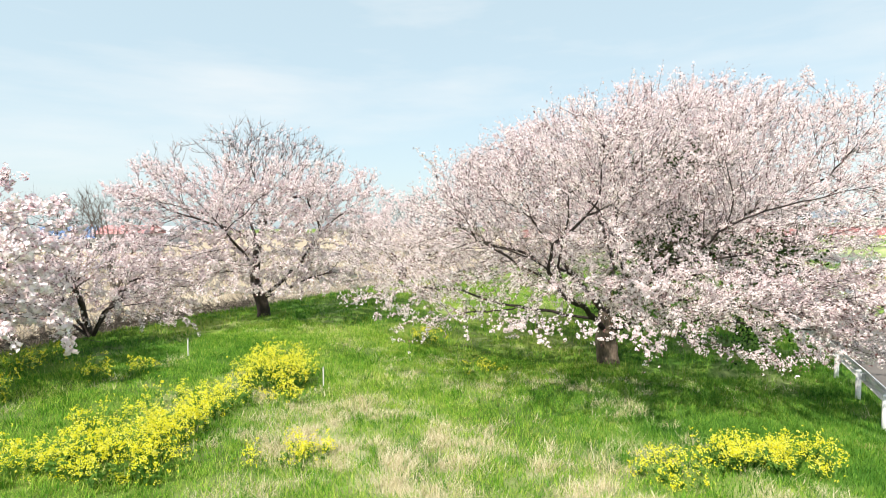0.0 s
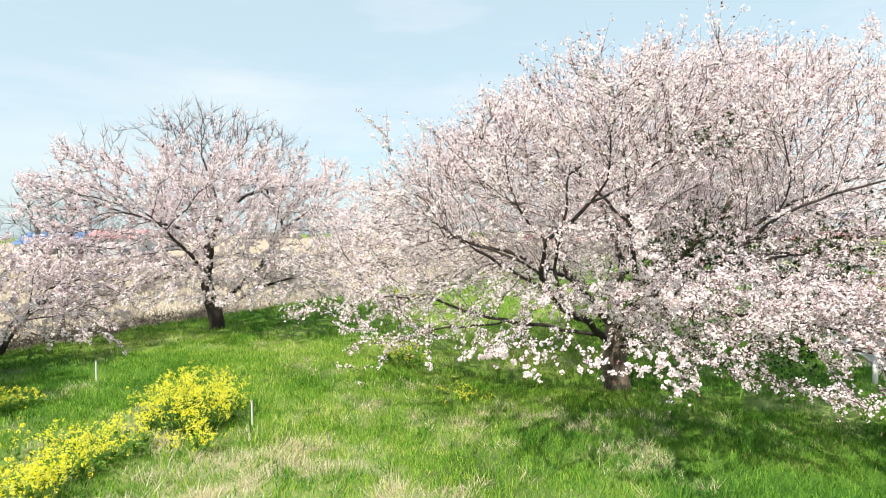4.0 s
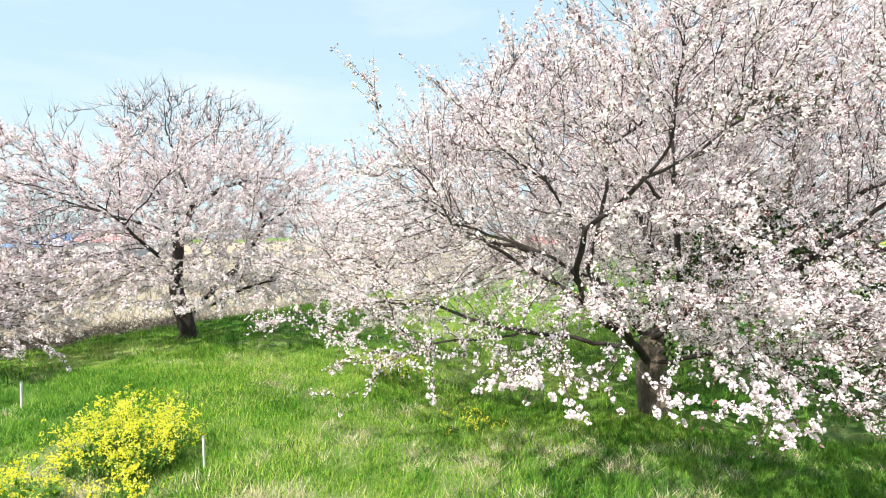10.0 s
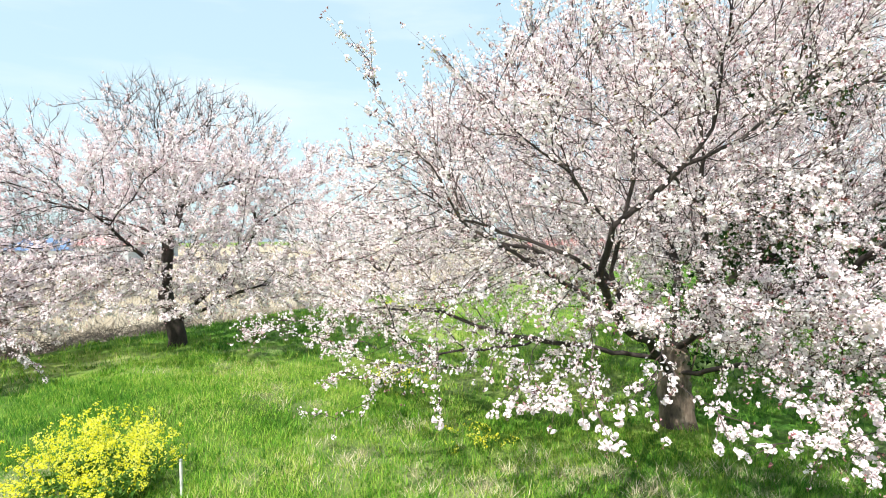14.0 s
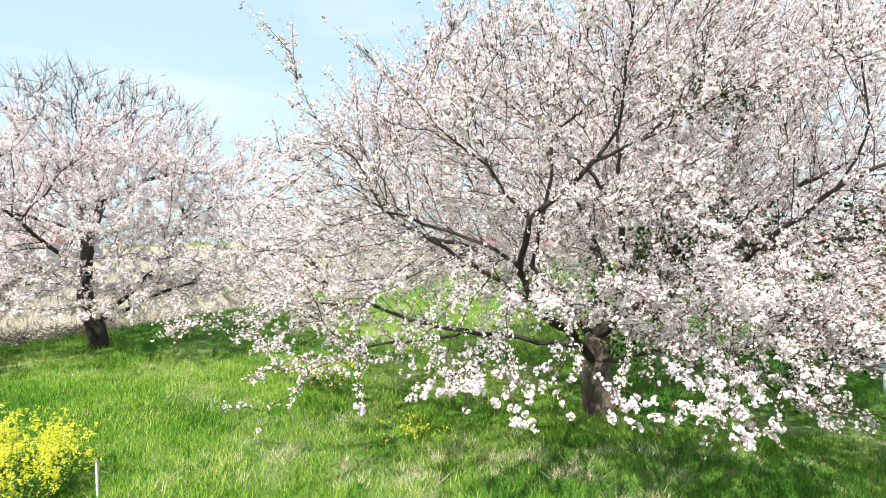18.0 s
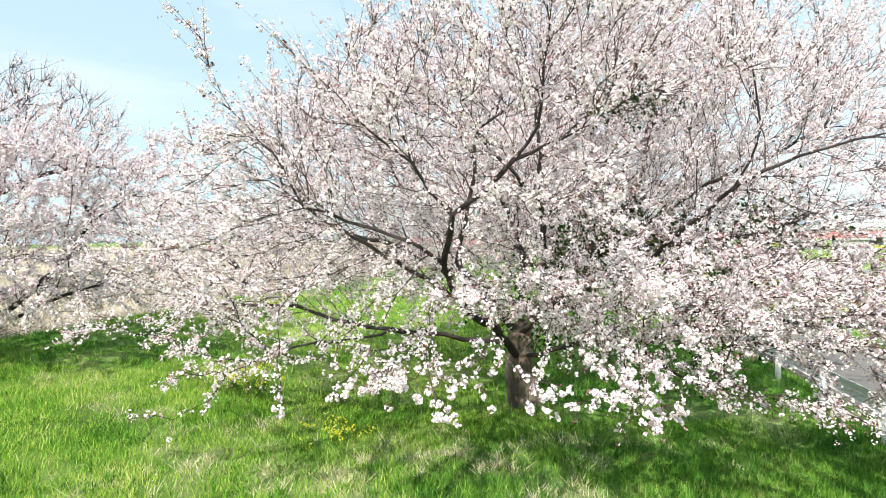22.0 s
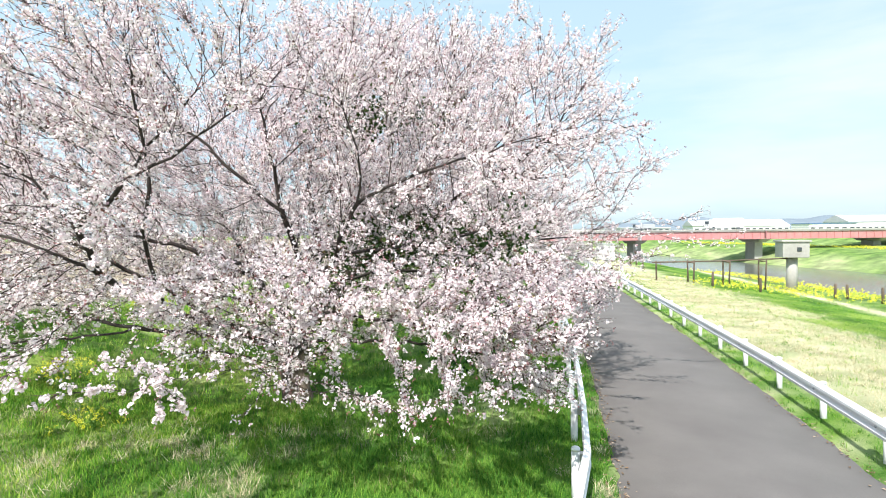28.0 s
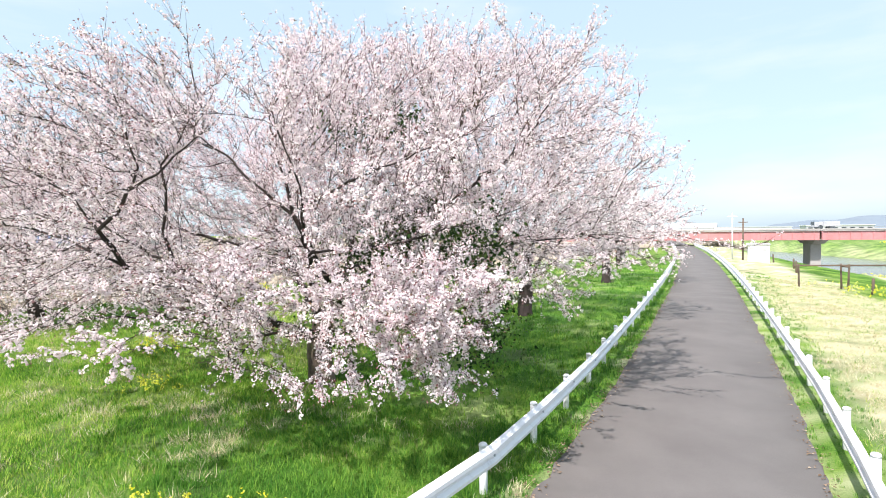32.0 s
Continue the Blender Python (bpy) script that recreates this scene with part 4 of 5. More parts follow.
# low sprays of bloom that hang before the stems
low_bloom = gm.normal(0, 1, (330, 3)) * np.array((1.15, 0.55, 0.3)) + np.array((0.2, -1.3, 1.75))
low_bloom = np.c_[0.65 * low_bloom[:, 0] - 0.76 * low_bloom[:, 1], 0.76 * low_bloom[:, 0] + 0.65 * low_bloom[:, 1], np.maximum(low_bloom[:, 2], 1.05)]
top_twigs = top_twigs[top_twigs[:, 2] < 7.6 - 0.17 * np.hypot(top_twigs[:, 0], top_twigs[:, 1]) ** 2]

trees = [
    side_tree("cherry tree in thin white bloom with bare grey top twigs", -13.3, -0.3, 5.2, 5.4, 7.0, 4.7, 1.35, 1.05, 3900, 0.7, 21, 0.23, bare=5.2, blooms=1.0, gap=0.052, step=0.26, layers=0.8, limbs=SECOND, more=np.vstack([top_twigs, low_bloom])),
    side_tree("low spreading cherry tree in white bloom with several stems", -15.6, -5.7, 3.6, 3.7, 3.5, 2.4, 1.4, 0.95, 1700, 0.35, 22, 0.2, blooms=1.0, gap=0.06, step=0.25, z=0.2, layers=0.7),
    side_tree("cherry tree in white bloom at the edge of the dry reeds", -14.8, -11.3, 5.0, 4.6, 5.0, 3.4, 1.5, 1.0, 2000, 0.5, 28, 0.2, FAR_SPRAY, blooms=1.0, gap=0.07, step=0.3, layers=0.8),
    side_tree("cherry tree in pale bloom hanging over the guardrail", 0.8, 11.5, 6.3, 6.4, 9.4, 5.6, 2.4, 1.7, 2300, 1.4, 23, 0.28, blooms=1.0, gap=0.075, step=0.3),
    side_tree("roadside cherry tree in pale bloom with a dark trunk", 0.9, 27.5, 5.6, 5.6, 7.6, 4.6, 2.9, 2.2, 900, 1.6, 24, 0.26, FAR_SPRAY, 1.0, gap=0.16, step=0.42),
    side_tree("distant roadside cherry tree in pale bloom", -1.5, 46.0, 5.6, 5.6, 7.2, 4.6, 2.9, 2.2, 700, 1.6, 25, 0.26, FAR_SPRAY, 1.0, gap=0.2, step=0.45),
    side_tree("distant roadside cherry tree in pale bloom", -4.5, 66.0, 5.6, 5.6, 7.2, 4.6, 2.9, 2.2, 600, 1.6, 26, 0.26, FAR_SPRAY, 1.0, gap=0.2, step=0.5),
    side_tree("cherry tree in pale bloom at the edge of the reeds", -15.5, 15.0, 4.8, 4.8, 5.2, 3.6, 2.4, 1.4, 800, 1.0, 27, 0.24, FAR_SPRAY, 0.9, gap=0.18, step=0.42),
]


# ---- grass ----
def tuft(n, h, spread, lean, width, seed):
    """A tuft of n bent blades, three triangles each."""
    g = np.random.default_rng(seed)
    vs, fs = [], []
    for i in range(n):
        a, b = g.uniform(0, 2 * np.pi, 2)
        p = np.array([math.cos(a), math.sin(a), 0]) * spread * math.sqrt(g.uniform(0, 1))
        d = np.array([math.cos(b), math.sin(b), 0])
        side = np.array([-d[1], d[0], 0]) * width * g.uniform(0.6, 1.3) / 2
        L, k = h * g.uniform(0.55, 1.25), lean * g.uniform(0.4, 1.4)
        m = p + np.array([0, 0, L * 0.6]) + d * L * k * 0.3
        t = p + np.array([0, 0, L * (1.0 - 0.35 * k)]) + d * L * k
        o = 5 * i
        vs += [p - side, p + side, m - side * 0.8, m + side * 0.8, t]
        fs += [(o, o + 1, o + 3), (o, o + 3, o + 2), (o + 2, o + 3, o + 4)]
    return np.array(vs), np.array(fs)




def short_tuft(n, h, spread, lean, width, seed):
    """A low tuft of n single blades."""
    g = np.random.default_rng(seed)
    a, b, q = g.uniform(0, 2 * np.pi, n), g.uniform(0, 2 * np.pi, n), np.sqrt(g.uniform(0, 1, n))
    p = np.c_[spread * q * np.cos(a), spread * q * np.sin(a), np.zeros(n)]
    d = np.c_[np.cos(b), np.sin(b), np.zeros(n)]
    side = np.c_[-np.sin(b), np.cos(b), np.zeros(n)] * (width * g.uniform(0.6, 1.3, n) / 2)[:, None]
    tip = p + d * (h * lean * g.uniform(0.3, 1.4, n))[:, None] + np.c_[np.zeros((n, 2)), h * g.uniform(0.4, 1.25, n)]
    v = np.stack([p - side, p + side, tip], 1).reshape(-1, 3)
    return v, np.arange(3 * n).reshape(n, 3)


LAWN = [short_tuft(12, 0.105, 0.13, 0.75, 0.013, s) for s in range(10)]
TALL = [tuft(12, 0.24, 0.13, 0.7, 0.013, s + 20) for s in range(6)]
OLD = [short_tuft(16, 0.15, 0.16, 1.3, 0.010, s + 40) for s in range(8)]


def sow(name, words, templates, n, x0, x1, y0, y1, share, mat, lo, hi):
    """Tufts over a stretch of the plan, kept with the chance share(x, y)."""
    x, y = rng.uniform(x0, x1, n), rng.uniform(y0, y1, n)
    s = x - road_x(y)
    keep = (rng.random(n) < share(x, y)) & ((s < -ROAD_HALF - 0.03) | (s > ROAD_HALF - 0.14))
    keep &= rng.random(n) < smooth01(0.0, 2.2, y - y0 + 0.8 * wob(x, y, 1.1, 8.0))
    x, y = x[keep], y[keep]
    at = np.stack([x, y, ground_z(x, y) - 0.015], -1)
    v, f = scatter(templates, at, rng.uniform(lo, hi, len(at)), rng, turn=False)
    return tagged(new(name, np_mesh(name, v, f, mat)), words, "grass", kind="stuff")


def green_share(x, y):
    d, r = dryness(x, y)
    return np.clip(1.0 - 0.75 * d - 2 * r, 0, 1)


def dry_share(x, y):
    return np.clip(dryness(x, y)[0] * 1.15 - 0.12, 0, 1)


def lush_share(x, y):
    d, r = dryness(x, y)
    return np.clip((1 - d - r) * smooth01(-0.05, 0.6, wob(x, y, 0.8, 6.0)), 0, 1) * 0.8


thin_share = lambda x, y: green_share(x, y) * (1 - lush_and_shade(x, y))
deep_share = lambda x, y: green_share(x, y) * lush_and_shade(x, y)
for share, mat, name, words in ((thin_share, GRASS, "meadow_grass", "short yellowish-green spring grass of the meadow"), (deep_share, LUSH_SHADE, "lush_shaded_grass", "deep green spring grass by the road, tree shade put into its colour round the trunks")):
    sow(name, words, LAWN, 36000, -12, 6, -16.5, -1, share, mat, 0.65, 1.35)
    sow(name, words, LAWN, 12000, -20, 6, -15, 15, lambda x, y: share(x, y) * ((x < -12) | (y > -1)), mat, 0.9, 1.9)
sow("meadow_grass", "green grass verge under the trees along the road", LAWN, 1900, -8, 6, 15, 50, green_share, LUSH_SHADE, 1.2, 2.6)
sow("tall_grass", "taller lush green grass tufts", TALL, 2200, -12, 6, -13, 4, lush_share, LUSH_SHADE, 0.45, 1.0)
sow("verge_grass", "green grass along the foot of the guardrail", TALL, 2600, 4.6, 6.3, -12, 30, lambda x, y: 0.7 + 0 * x, LUSH_SHADE, 0.35, 0.85)
sow("verge_grass", "green grass along the foot of the guardrail", TALL, 2400, 9.5, 10.9, -6, 40, lambda x, y: 0.75 + 0 * x, LUSH_SHADE, 0.22, 0.55)
sow("dry_grass", "bleached straw grass lying in patches", OLD, 42000, -11, 6, -15.5, -1, dry_share, STRAW, 0.5, 1.2)
sow("dry_grass", "bleached straw grass on the river bank", OLD, 13000, 10.2, 20, -5, 34, dry_share, STRAW, 0.5, 1.1)
sow("bank_grass", "thin green grass on the river bank", LAWN, 5200, 10.2, 24, -5, 38, lambda x, y: np.clip(green_share(x, y) + 0.2, 0, 1), GRASS, 0.55, 1.2)


# ---- reeds ----
def reed_bed(n, x0, x1, y0, y1, h, words, r=0.012):
    x, y = rng.uniform(x0, x1, n), rng.uniform(y0, y1, n)
    keep = rng.random(n) < dryness(x, y)[1]
    x, y = x[keep], y[keep]
    a = np.stack([x, y, ground_z(x, y) - 0.05], -1)
    hh = h * rng.uniform(0.5, 1.15, len(x)) * (0.75 + 0.35 * wob(x, y, 0.4, 2.0))
    d = rng.normal(0, 0.45, (len(x), 2)) * hh[:, None]
    v, f = spikes(a, a + np.c_[d, hh], r)
    return tagged(new("reeds", np_mesh("reeds", v, f, REED)), words, "reeds", kind="stuff")


reed_bed(17000, -24, -14.5, -16, 26, 0.6, "dry beige reeds and brushwood at the meadow's edge", 0.010)
reed_bed(16000, -70, -22, -25, 70, 0.95, "field of dry beige reeds", 0.03)


# a belt of old reeds along the near edge of the river
n = 7000
t_ = rng.uniform(-60, 150, n)
off = rng.normal(-22.5, 1.6, n)
x, y = 51 + ux * t_ + 0.95 * off, 66 + uy * t_ + 0.31 * off
a = np.stack([x, y, ground_z(x, y) - 0.1], -1)
v, f = spikes(a, a + np.c_[rng.normal(0, 0.3, (n, 2)), rng.uniform(0.7, 1.7, n)], 0.05)
tagged(new("reeds", np_mesh("reeds", v, f, REED)), "belt of dry beige reeds at the river's edge", "reeds", kind="stuff")


# ---- rape flowers ----
HEAD = [flower_cluster(5, 0.014, 0.026, s + 200, 4) for s in range(5)]
FAR_HEAD = [flower_cluster(3, 0.016, 0.024, s + 220, 4) for s in range(4)]


def rape_clump(words, x, y, r, h, stems, seed, z=None):
    g = np.random.default_rng(seed)
    root = tagged(new("rapeseed_clump"), words, "flowers", "clumps of rape flowers in the meadow")
    root.location = (x, y, float(ground_z(x, y)) - 0.02)
    stems, r = int(stems * 1.05), r * 1.2
    a_, q_ = g.uniform(0, 2 * np.pi, stems), np.sqrt(g.uniform(0, 1, stems))
    foot = np.c_[0.75 * r * q_ * np.cos(a_), 0.75 * r * q_ * np.sin(a_), np.zeros(stems)]
    hh = h * (1 - 0.4 * q_ ** 2) * g.uniform(0.55, 1.25, stems)
    top = foot + np.c_[0.25 * r * q_ * np.cos(a_), 0.25 * r * q_ * np.sin(a_), hh] + np.c_[g.normal(0, 0.06, (stems, 2)), np.zeros(stems)]
    v, f = spikes(foot, top, 0.007)
    tagged(part("stem", np_mesh("stem", v, f, LEAF), root, "thin green stems"), kind="stuff")
    n = stems * 2
    i = g.integers(0, stems, n)
    t = g.uniform(0.02, 0.45, n)
    at = foot[i] + (top - foot)[i] * t[:, None]
    lv, lf = tuft(2, 0.17, 0.02, 1.1, 0.05, seed)
    v, f = scatter([(lv, lf)], at, g.uniform(0.5, 1.2, n), g, turn=False)
    tagged(part("leaf", np_mesh("leaf", v, f, LEAF), root, "green leaves"), kind="stuff")
    m = stems * 8
    i = g.integers(0, stems, m)
    t = 1 - 0.5 * g.uniform(0, 1, m) ** 1.9
    at = foot[i] + (top - foot)[i] * t[:, None] + g.normal(0, 0.05, (m, 3)) * (1.4 - t)[:, None] * 2
    v, f = scatter(HEAD, at, g.uniform(0.6, 1.25, m), g)
    tagged(part("flower", np_mesh("flower", v, f, YELLOW), root, "bright yellow flower heads"), kind="stuff")
    return root


BUSHY = "dense clump of bright yellow rape flowers in the grass"
SPARSE = "sparse yellow rape flowers with green leaves in the grass"
CLUMPS = [(BUSHY, -6.95, -6.7, 0.8, 0.95, 170), (SPARSE, -6.9, -8.2, 0.5, 0.5, 22), (BUSHY, -6.6, -9.0, 0.45, 0.55, 34), (BUSHY, -6.45, -9.8, 0.5, 0.6, 50), (BUSHY, -6.3, -10.6, 0.6, 0.65, 60),
          (BUSHY, -6.1, -11.3, 0.55, 0.6, 50), (BUSHY, -6.9, -11.5, 0.6, 0.6, 60), (BUSHY, -7.3, -12.4, 0.5, 0.6, 40), (SPARSE, -5.6, -10.9, 0.5, 0.5, 22), (SPARSE, -4.3, -9.6, 0.55, 0.4, 18),
          (SPARSE, -3.8, -9.2, 0.45, 0.4, 16), (SPARSE, -7.7, -9.0, 0.6, 0.5, 18), (SPARSE, -6.0, -7.5, 0.45, 0.4, 18), (SPARSE, -7.9, -10.2, 0.5, 0.45, 16), (SPARSE, 1.85, -7.3, 0.55, 0.35, 34), (BUSHY, 2.6, -6.6, 0.45, 0.55, 42),
          (BUSHY, 3.2, -6.3, 0.4, 0.45, 28), (BUSHY, 3.85, -6.1, 0.5, 0.55, 52), (SPARSE, -10.5, -8.6, 0.4, 0.5, 14), (SPARSE, -9.8, -8.1, 0.35, 0.45, 12), (SPARSE, -12.7, -8.8, 0.6, 0.5, 16),
          (SPARSE, -10.9, -10.5, 0.5, 0.5, 14), (SPARSE, -5.8, -0.6, 0.6, 0.5, 20), (SPARSE, -3.2, -2.6, 0.5, 0.3, 12), (BUSHY, -9.6, 6.5, 0.6, 0.8, 50)]
for k, (words, x, y, r, h, n) in enumerate(CLUMPS):
    rape_clump(words, x, y, r, h, n, 300 + k)


# ---- stakes ----
def stake(x, y, h, tilt, words):
    z = float(ground_z(x, y))
    s = tagged(new("marker_stake"), words, "stake", "white marker stakes")
    s.matrix_world = pose(x, y, z, tilt, tilt * 0.5, 20)
    part("shaft", box("shaft", 0.03, 0.03, h, STAKE_PAINT, 0.006, (0, 0, -0.1)), s)
    part("tip", box("tip", 0.034, 0.034, 0.03, STEEL, 0.006, (0, 0, h - 0.1)), s, "grey metal cap")


stake(-5.86, -6.28, 0.55, 2, "white wooden marker stake in the grass")
stake(-10.42, -6.26, 0.55, -2, "white wooden marker stake beside bare earth")


# ---- ivy in the crotch of the big tree, and a nest-like clump of mistletoe ----
def leaf_cloud(n, centres, size, g):
    c = np.array(centres)[g.integers(0, len(centres), n)]
    return c + g.normal(0, 1, (n, 3)) * size


lv = np.array([(0, 0, 0), (0.032, 0.02, 0.012), (0.0, 0.085, -0.006), (-0.032, 0.02, 0.012)])
lf = np.array([(0, 1, 2), (0, 2, 3)])
gi = np.random.default_rng(77)
at = np.vstack([leaf_cloud(3800, [(0.25, -0.1, 1.6), (0.5, -0.2, 2.2), (0.8, 0.1, 2.6), (1.2, 0.4, 3.0), (1.6, 0.6, 3.5), (2.0, 0.9, 4.0), (2.2, -0.4, 2.9), (2.8, 0.2, 3.3)], (0.46, 0.42, 0.4), gi),
                leaf_cloud(2200, [(4.1, -0.6, 2.6), (3.8, 0.4, 2.0), (3.6, 0.6, 1.2), (4.2, -0.8, 3.4)], (0.4, 0.5, 0.45), gi), leaf_cloud(900, [(1.6, -1.0, 5.8), (2.4, -0.6, 5.9)], (0.45, 0.35, 0.22), gi)])
v, f = scatter([(lv, lf)], at, gi.uniform(0.7, 1.4, len(at)), gi)
ivy = tagged(new("ivy"), "dark evergreen ivy climbing the trunk and inner limbs", "ivy")
ivy.location = (0.2, 0, 1.2)
tagged(part("leaf", np_mesh("leaf", v - np.array([0.2, 0, 1.2]), f, IVY), ivy), kind="stuff")
part("stem", pipe("stem", [((-0.1, -0.3, -1.15), 0.02), ((-0.1, -0.25, -0.4), 0.018), ((0.15, -0.25, 0.6), 0.015), ((0.8, 0.2, 1.5), 0.01)], 6, BARK), ivy)
NEST = leafy("nest_twig", [(0.0, (0.10, 0.07, 0.04)), (0.6, (0.22, 0.15, 0.08)), (1.0, (0.12, 0.16, 0.05))], 0.1)
d = gi.normal(0, 1, (420, 3))
d /= np.linalg.norm(d, axis=1)[:, None]
o = gi.normal(0, 0.1, (420, 3))
v, f = spikes(o, o + d * gi.uniform(0.12, 0.3, (420, 1)), 0.008)
nest = tagged(new("mistletoe_ball", np_mesh("mistletoe_ball", v, f, NEST)), "brown-green ball of mistletoe in the upper branches", "mistletoe")
nest.location = (3.03, 1.75, 6.75)


# ---- bare trees beyond the reeds ----
def bare_tree(x, y, h, r, n, seed, words, z=None):
    g = np.random.default_rng(seed)
    limbs = [[(0, 0, -0.2), (0, 0, h * 0.25)]]
    for k in range(5):
        a = 2 * math.pi * (k + g.uniform(-0.3, 0.3)) / 5
        limbs.append([(0, 0, h * 0.25), (0.35 * r * math.cos(a), 0.35 * r * math.sin(a), h * 0.55), (0.6 * r * math.cos(a), 0.6 * r * math.sin(a), h * 0.85)])
    a = g.uniform(0, 2 * np.pi, n)
    q = np.sqrt(g.uniform(0, 1, n))
    att = np.c_[r * q * np.cos(a), r * q * np.sin(a), h * (0.35 + 0.65 * g.uniform(0, 1, n) * (1 - 0.35 * q ** 2))]
    st = h / 18
    P, par = grow(limbs, att, st, h * 0.45, st * 1.2, 80, seed, (0, 0, h * 0.15), h * 0.1, h * 0.6)
    R, kids, tips = radii(par, h * 0.0011, h * 0.017)
    root = tagged(new("bare_tree"), words, "tree", "bare trees beyond the reeds")
    root.location = (x, y, float(ground_z(x, y)) if z is None else z)
    small = []
    for run in chains(P, par, tips):
        r_ = R[run]
        if run[0] == 0:
            vv, q = tube(P[run], r_, 8, 0.3)
            part("trunk", np_mesh("trunk", vv, q, GREY_TWIG, True), root)
        else:
            small.append(tube(P[run], r_, 3))
    vv, q = join(small)
    tagged(part("crown", np_mesh("crown", vv, q, GREY_TWIG), root, "bare grey twigs"), kind="stuff")
    a_, b_ = sprigs(P, par, R, kids, 2.2, h * 0.07, 0.0, (0, 0, h * 0.3), g, h * 0.004)
    vv, ff = spikes(a_, b_, h * 0.0011)
    tagged(part("twig", np_mesh("twig", vv, ff, GREY_TWIG), root), kind="stuff")


BARE = "leafless grey tree beyond the dry reeds"
for k, (x, y, h, r) in enumerate([(-22.8, 0.2, 7.2, 2.3), (-24.2, -2.4, 6.3, 1.3), (-41, 12, 8.0, 3.2), (-30, 46, 9, 4.5), (-38, 60, 10, 5), (-24, 58, 9, 4.5), (-60, 40, 9, 4), (-75, 30, 10, 5), (-52, 70, 10, 5), (-18, 80, 10, 5)]):
    bare_tree(x, y, h, r, 260, 400 + k, BARE)


# ---- river bank: fence, shed, poles, gauge pillar, yellow strips ----
TRESTLE = [(12.4, 29.7), (14.7, 30.55), (17.3, 31.5), (20.0, 32.5)]
walkway = tagged(new("gauge_walkway"), "weathered pipe on paired brown posts leading to the pillar", "walkway")
walkway.location = (12.4, 29.7, 0)
inv = Matrix.Translation((-12.4, -29.7, 0))
ends = [Vector((11.9, 29.5, 1.25)), Vector((22.1, 33.3, 1.35))]
part("pipe", pipe("pipe", [(inv @ ends[0], 0.05), (inv @ ((ends[0] + ends[1]) / 2 - Vector((0, 0, 0.05))), 0.05), (inv @ ends[1], 0.05)], 10, OLD_WOOD), walkway, "thin rusty brown pipe")
for k, (x, y) in enumerate(TRESTLE):
    z = float(ground_z(x, y))
    tall = 1.32 - z
    leg = pipe("post", [((0, 0, -0.3), 0.06), ((0, 0, tall), 0.055), ((0, 0, tall + 0.04), 0.03)], 9, OLD_WOOD)
    part("post", leg, walkway, m=inv @ pose(x - 0.12, y + 0.28, z, random.uniform(-2, 2), random.uniform(-2, 2), 0))
    if k:
        part("post", leg, walkway, m=inv @ pose(x + 0.12, y - 0.28, z, random.uniform(-2, 2), random.uniform(-2, 2), 0))
        part("crossbar", pipe("crossbar", [(inv @ Vector((x - 0.14, y + 0.34, 1.18)), 0.05), (inv @ Vector((x + 0.14, y - 0.34, 1.18)), 0.05)], 8, OLD_WOOD), walkway)
FPOST = pipe("stump_post", [((0, 0, -0.3), 0.085), ((0, 0, 0.95), 0.08), ((0, 0, 1.0), 0.05)], 9, OLD_WOOD)
for k, (x, y) in enumerate([(15.9, 29.6), (18.6, 28.6), (23.6, 29.9), (24.1, 29.4), (24.9, 27.0), (27.0, 24.0), (13.4, 44.0), (13.9, 52.0), (12.8, 62.0)]):
    o = tagged(new("wooden_post", FPOST), "weathered brown wooden post in the bank's grass", "post", "posts on the river bank")
    o.matrix_world = pose(x, y, float(ground_z(x, y)), random.uniform(-4, 4), random.uniform(-4, 4), 0)

shed = tagged(new("utility_shed"), "small white metal utility shed beside the road", "shed")
shed.location = (11.2, 60.0, float(ground_z(11.2, 60)))
part("body", box("body", 2.1, 2.4, 2.05, WHITE_WALL, 0.02, (0, 0, -0.1)), shed)
part("roof", box("roof", 2.3, 2.6, 0.1, GREY_WALL, 0.02, (0, 0, 1.95)), shed, "flat grey roof")
dr = part("door", box("door", 0.85, 0.05, 1.75, WHITE_WALL, 0.01, (-0.4, -1.22, 0.05)), shed, "white steel door")
part("handle", box("handle", 0.03, 0.05, 0.12, STEEL, 0.005, (-0.1, -1.26, 0.95)), dr)
part("vent", box("vent", 0.5, 0.04, 0.35, GREY_WALL, 0.01, (0.55, -1.215, 1.3)), shed, "grey louvre vent")


def utility_pole(x, y, h, r, mat, words):
    p = tagged(new("utility_pole"), words, "pole")
    p.location = (x, y, float(ground_z(x, y)))
    part("shaft", pipe("shaft", [((0, 0, -0.3), r), ((0, 0, h), r * 0.75)], 10, mat), p)
    part("crossarm", box("crossarm", 1.0, 0.09, 0.09, mat, 0.01, (0, 0, h - 0.5)), p)
    part("cap", pipe("cap", [((0, 0, h - 0.01), r * 0.85), ((0, 0, h + 0.04), r * 0.5)], 10, STEEL), p)


utility_pole(9.7, 61.5, 4.9, 0.11, OLD_WOOD, "dark brown wooden pole near the shed")
utility_pole(8.6, 62.5, 5.6, 0.08, WHITE_PAINT, "slim white steel pole near the shed")

pillar = tagged(new("gauge_pillar"), "grey concrete pillar with a heavy block on top", "pillar")
pz = float(ground_z(22.3, 33.4))
pillar.location = (22.3, 33.4, pz)
part("column", pipe("column", [((0, 0, -0.3), 0.38), ((0, 0, 2.5), 0.36)], 18, CONCRETE), pillar)
part("block", box("block", 1.75, 1.5, 1.15, CONCRETE, 0.04, (0, 0, 2.45)), pillar)
part("slab", box("slab", 1.95, 1.7, 0.12, CONCRETE, 0.02, (0, 0, 3.6)), pillar)
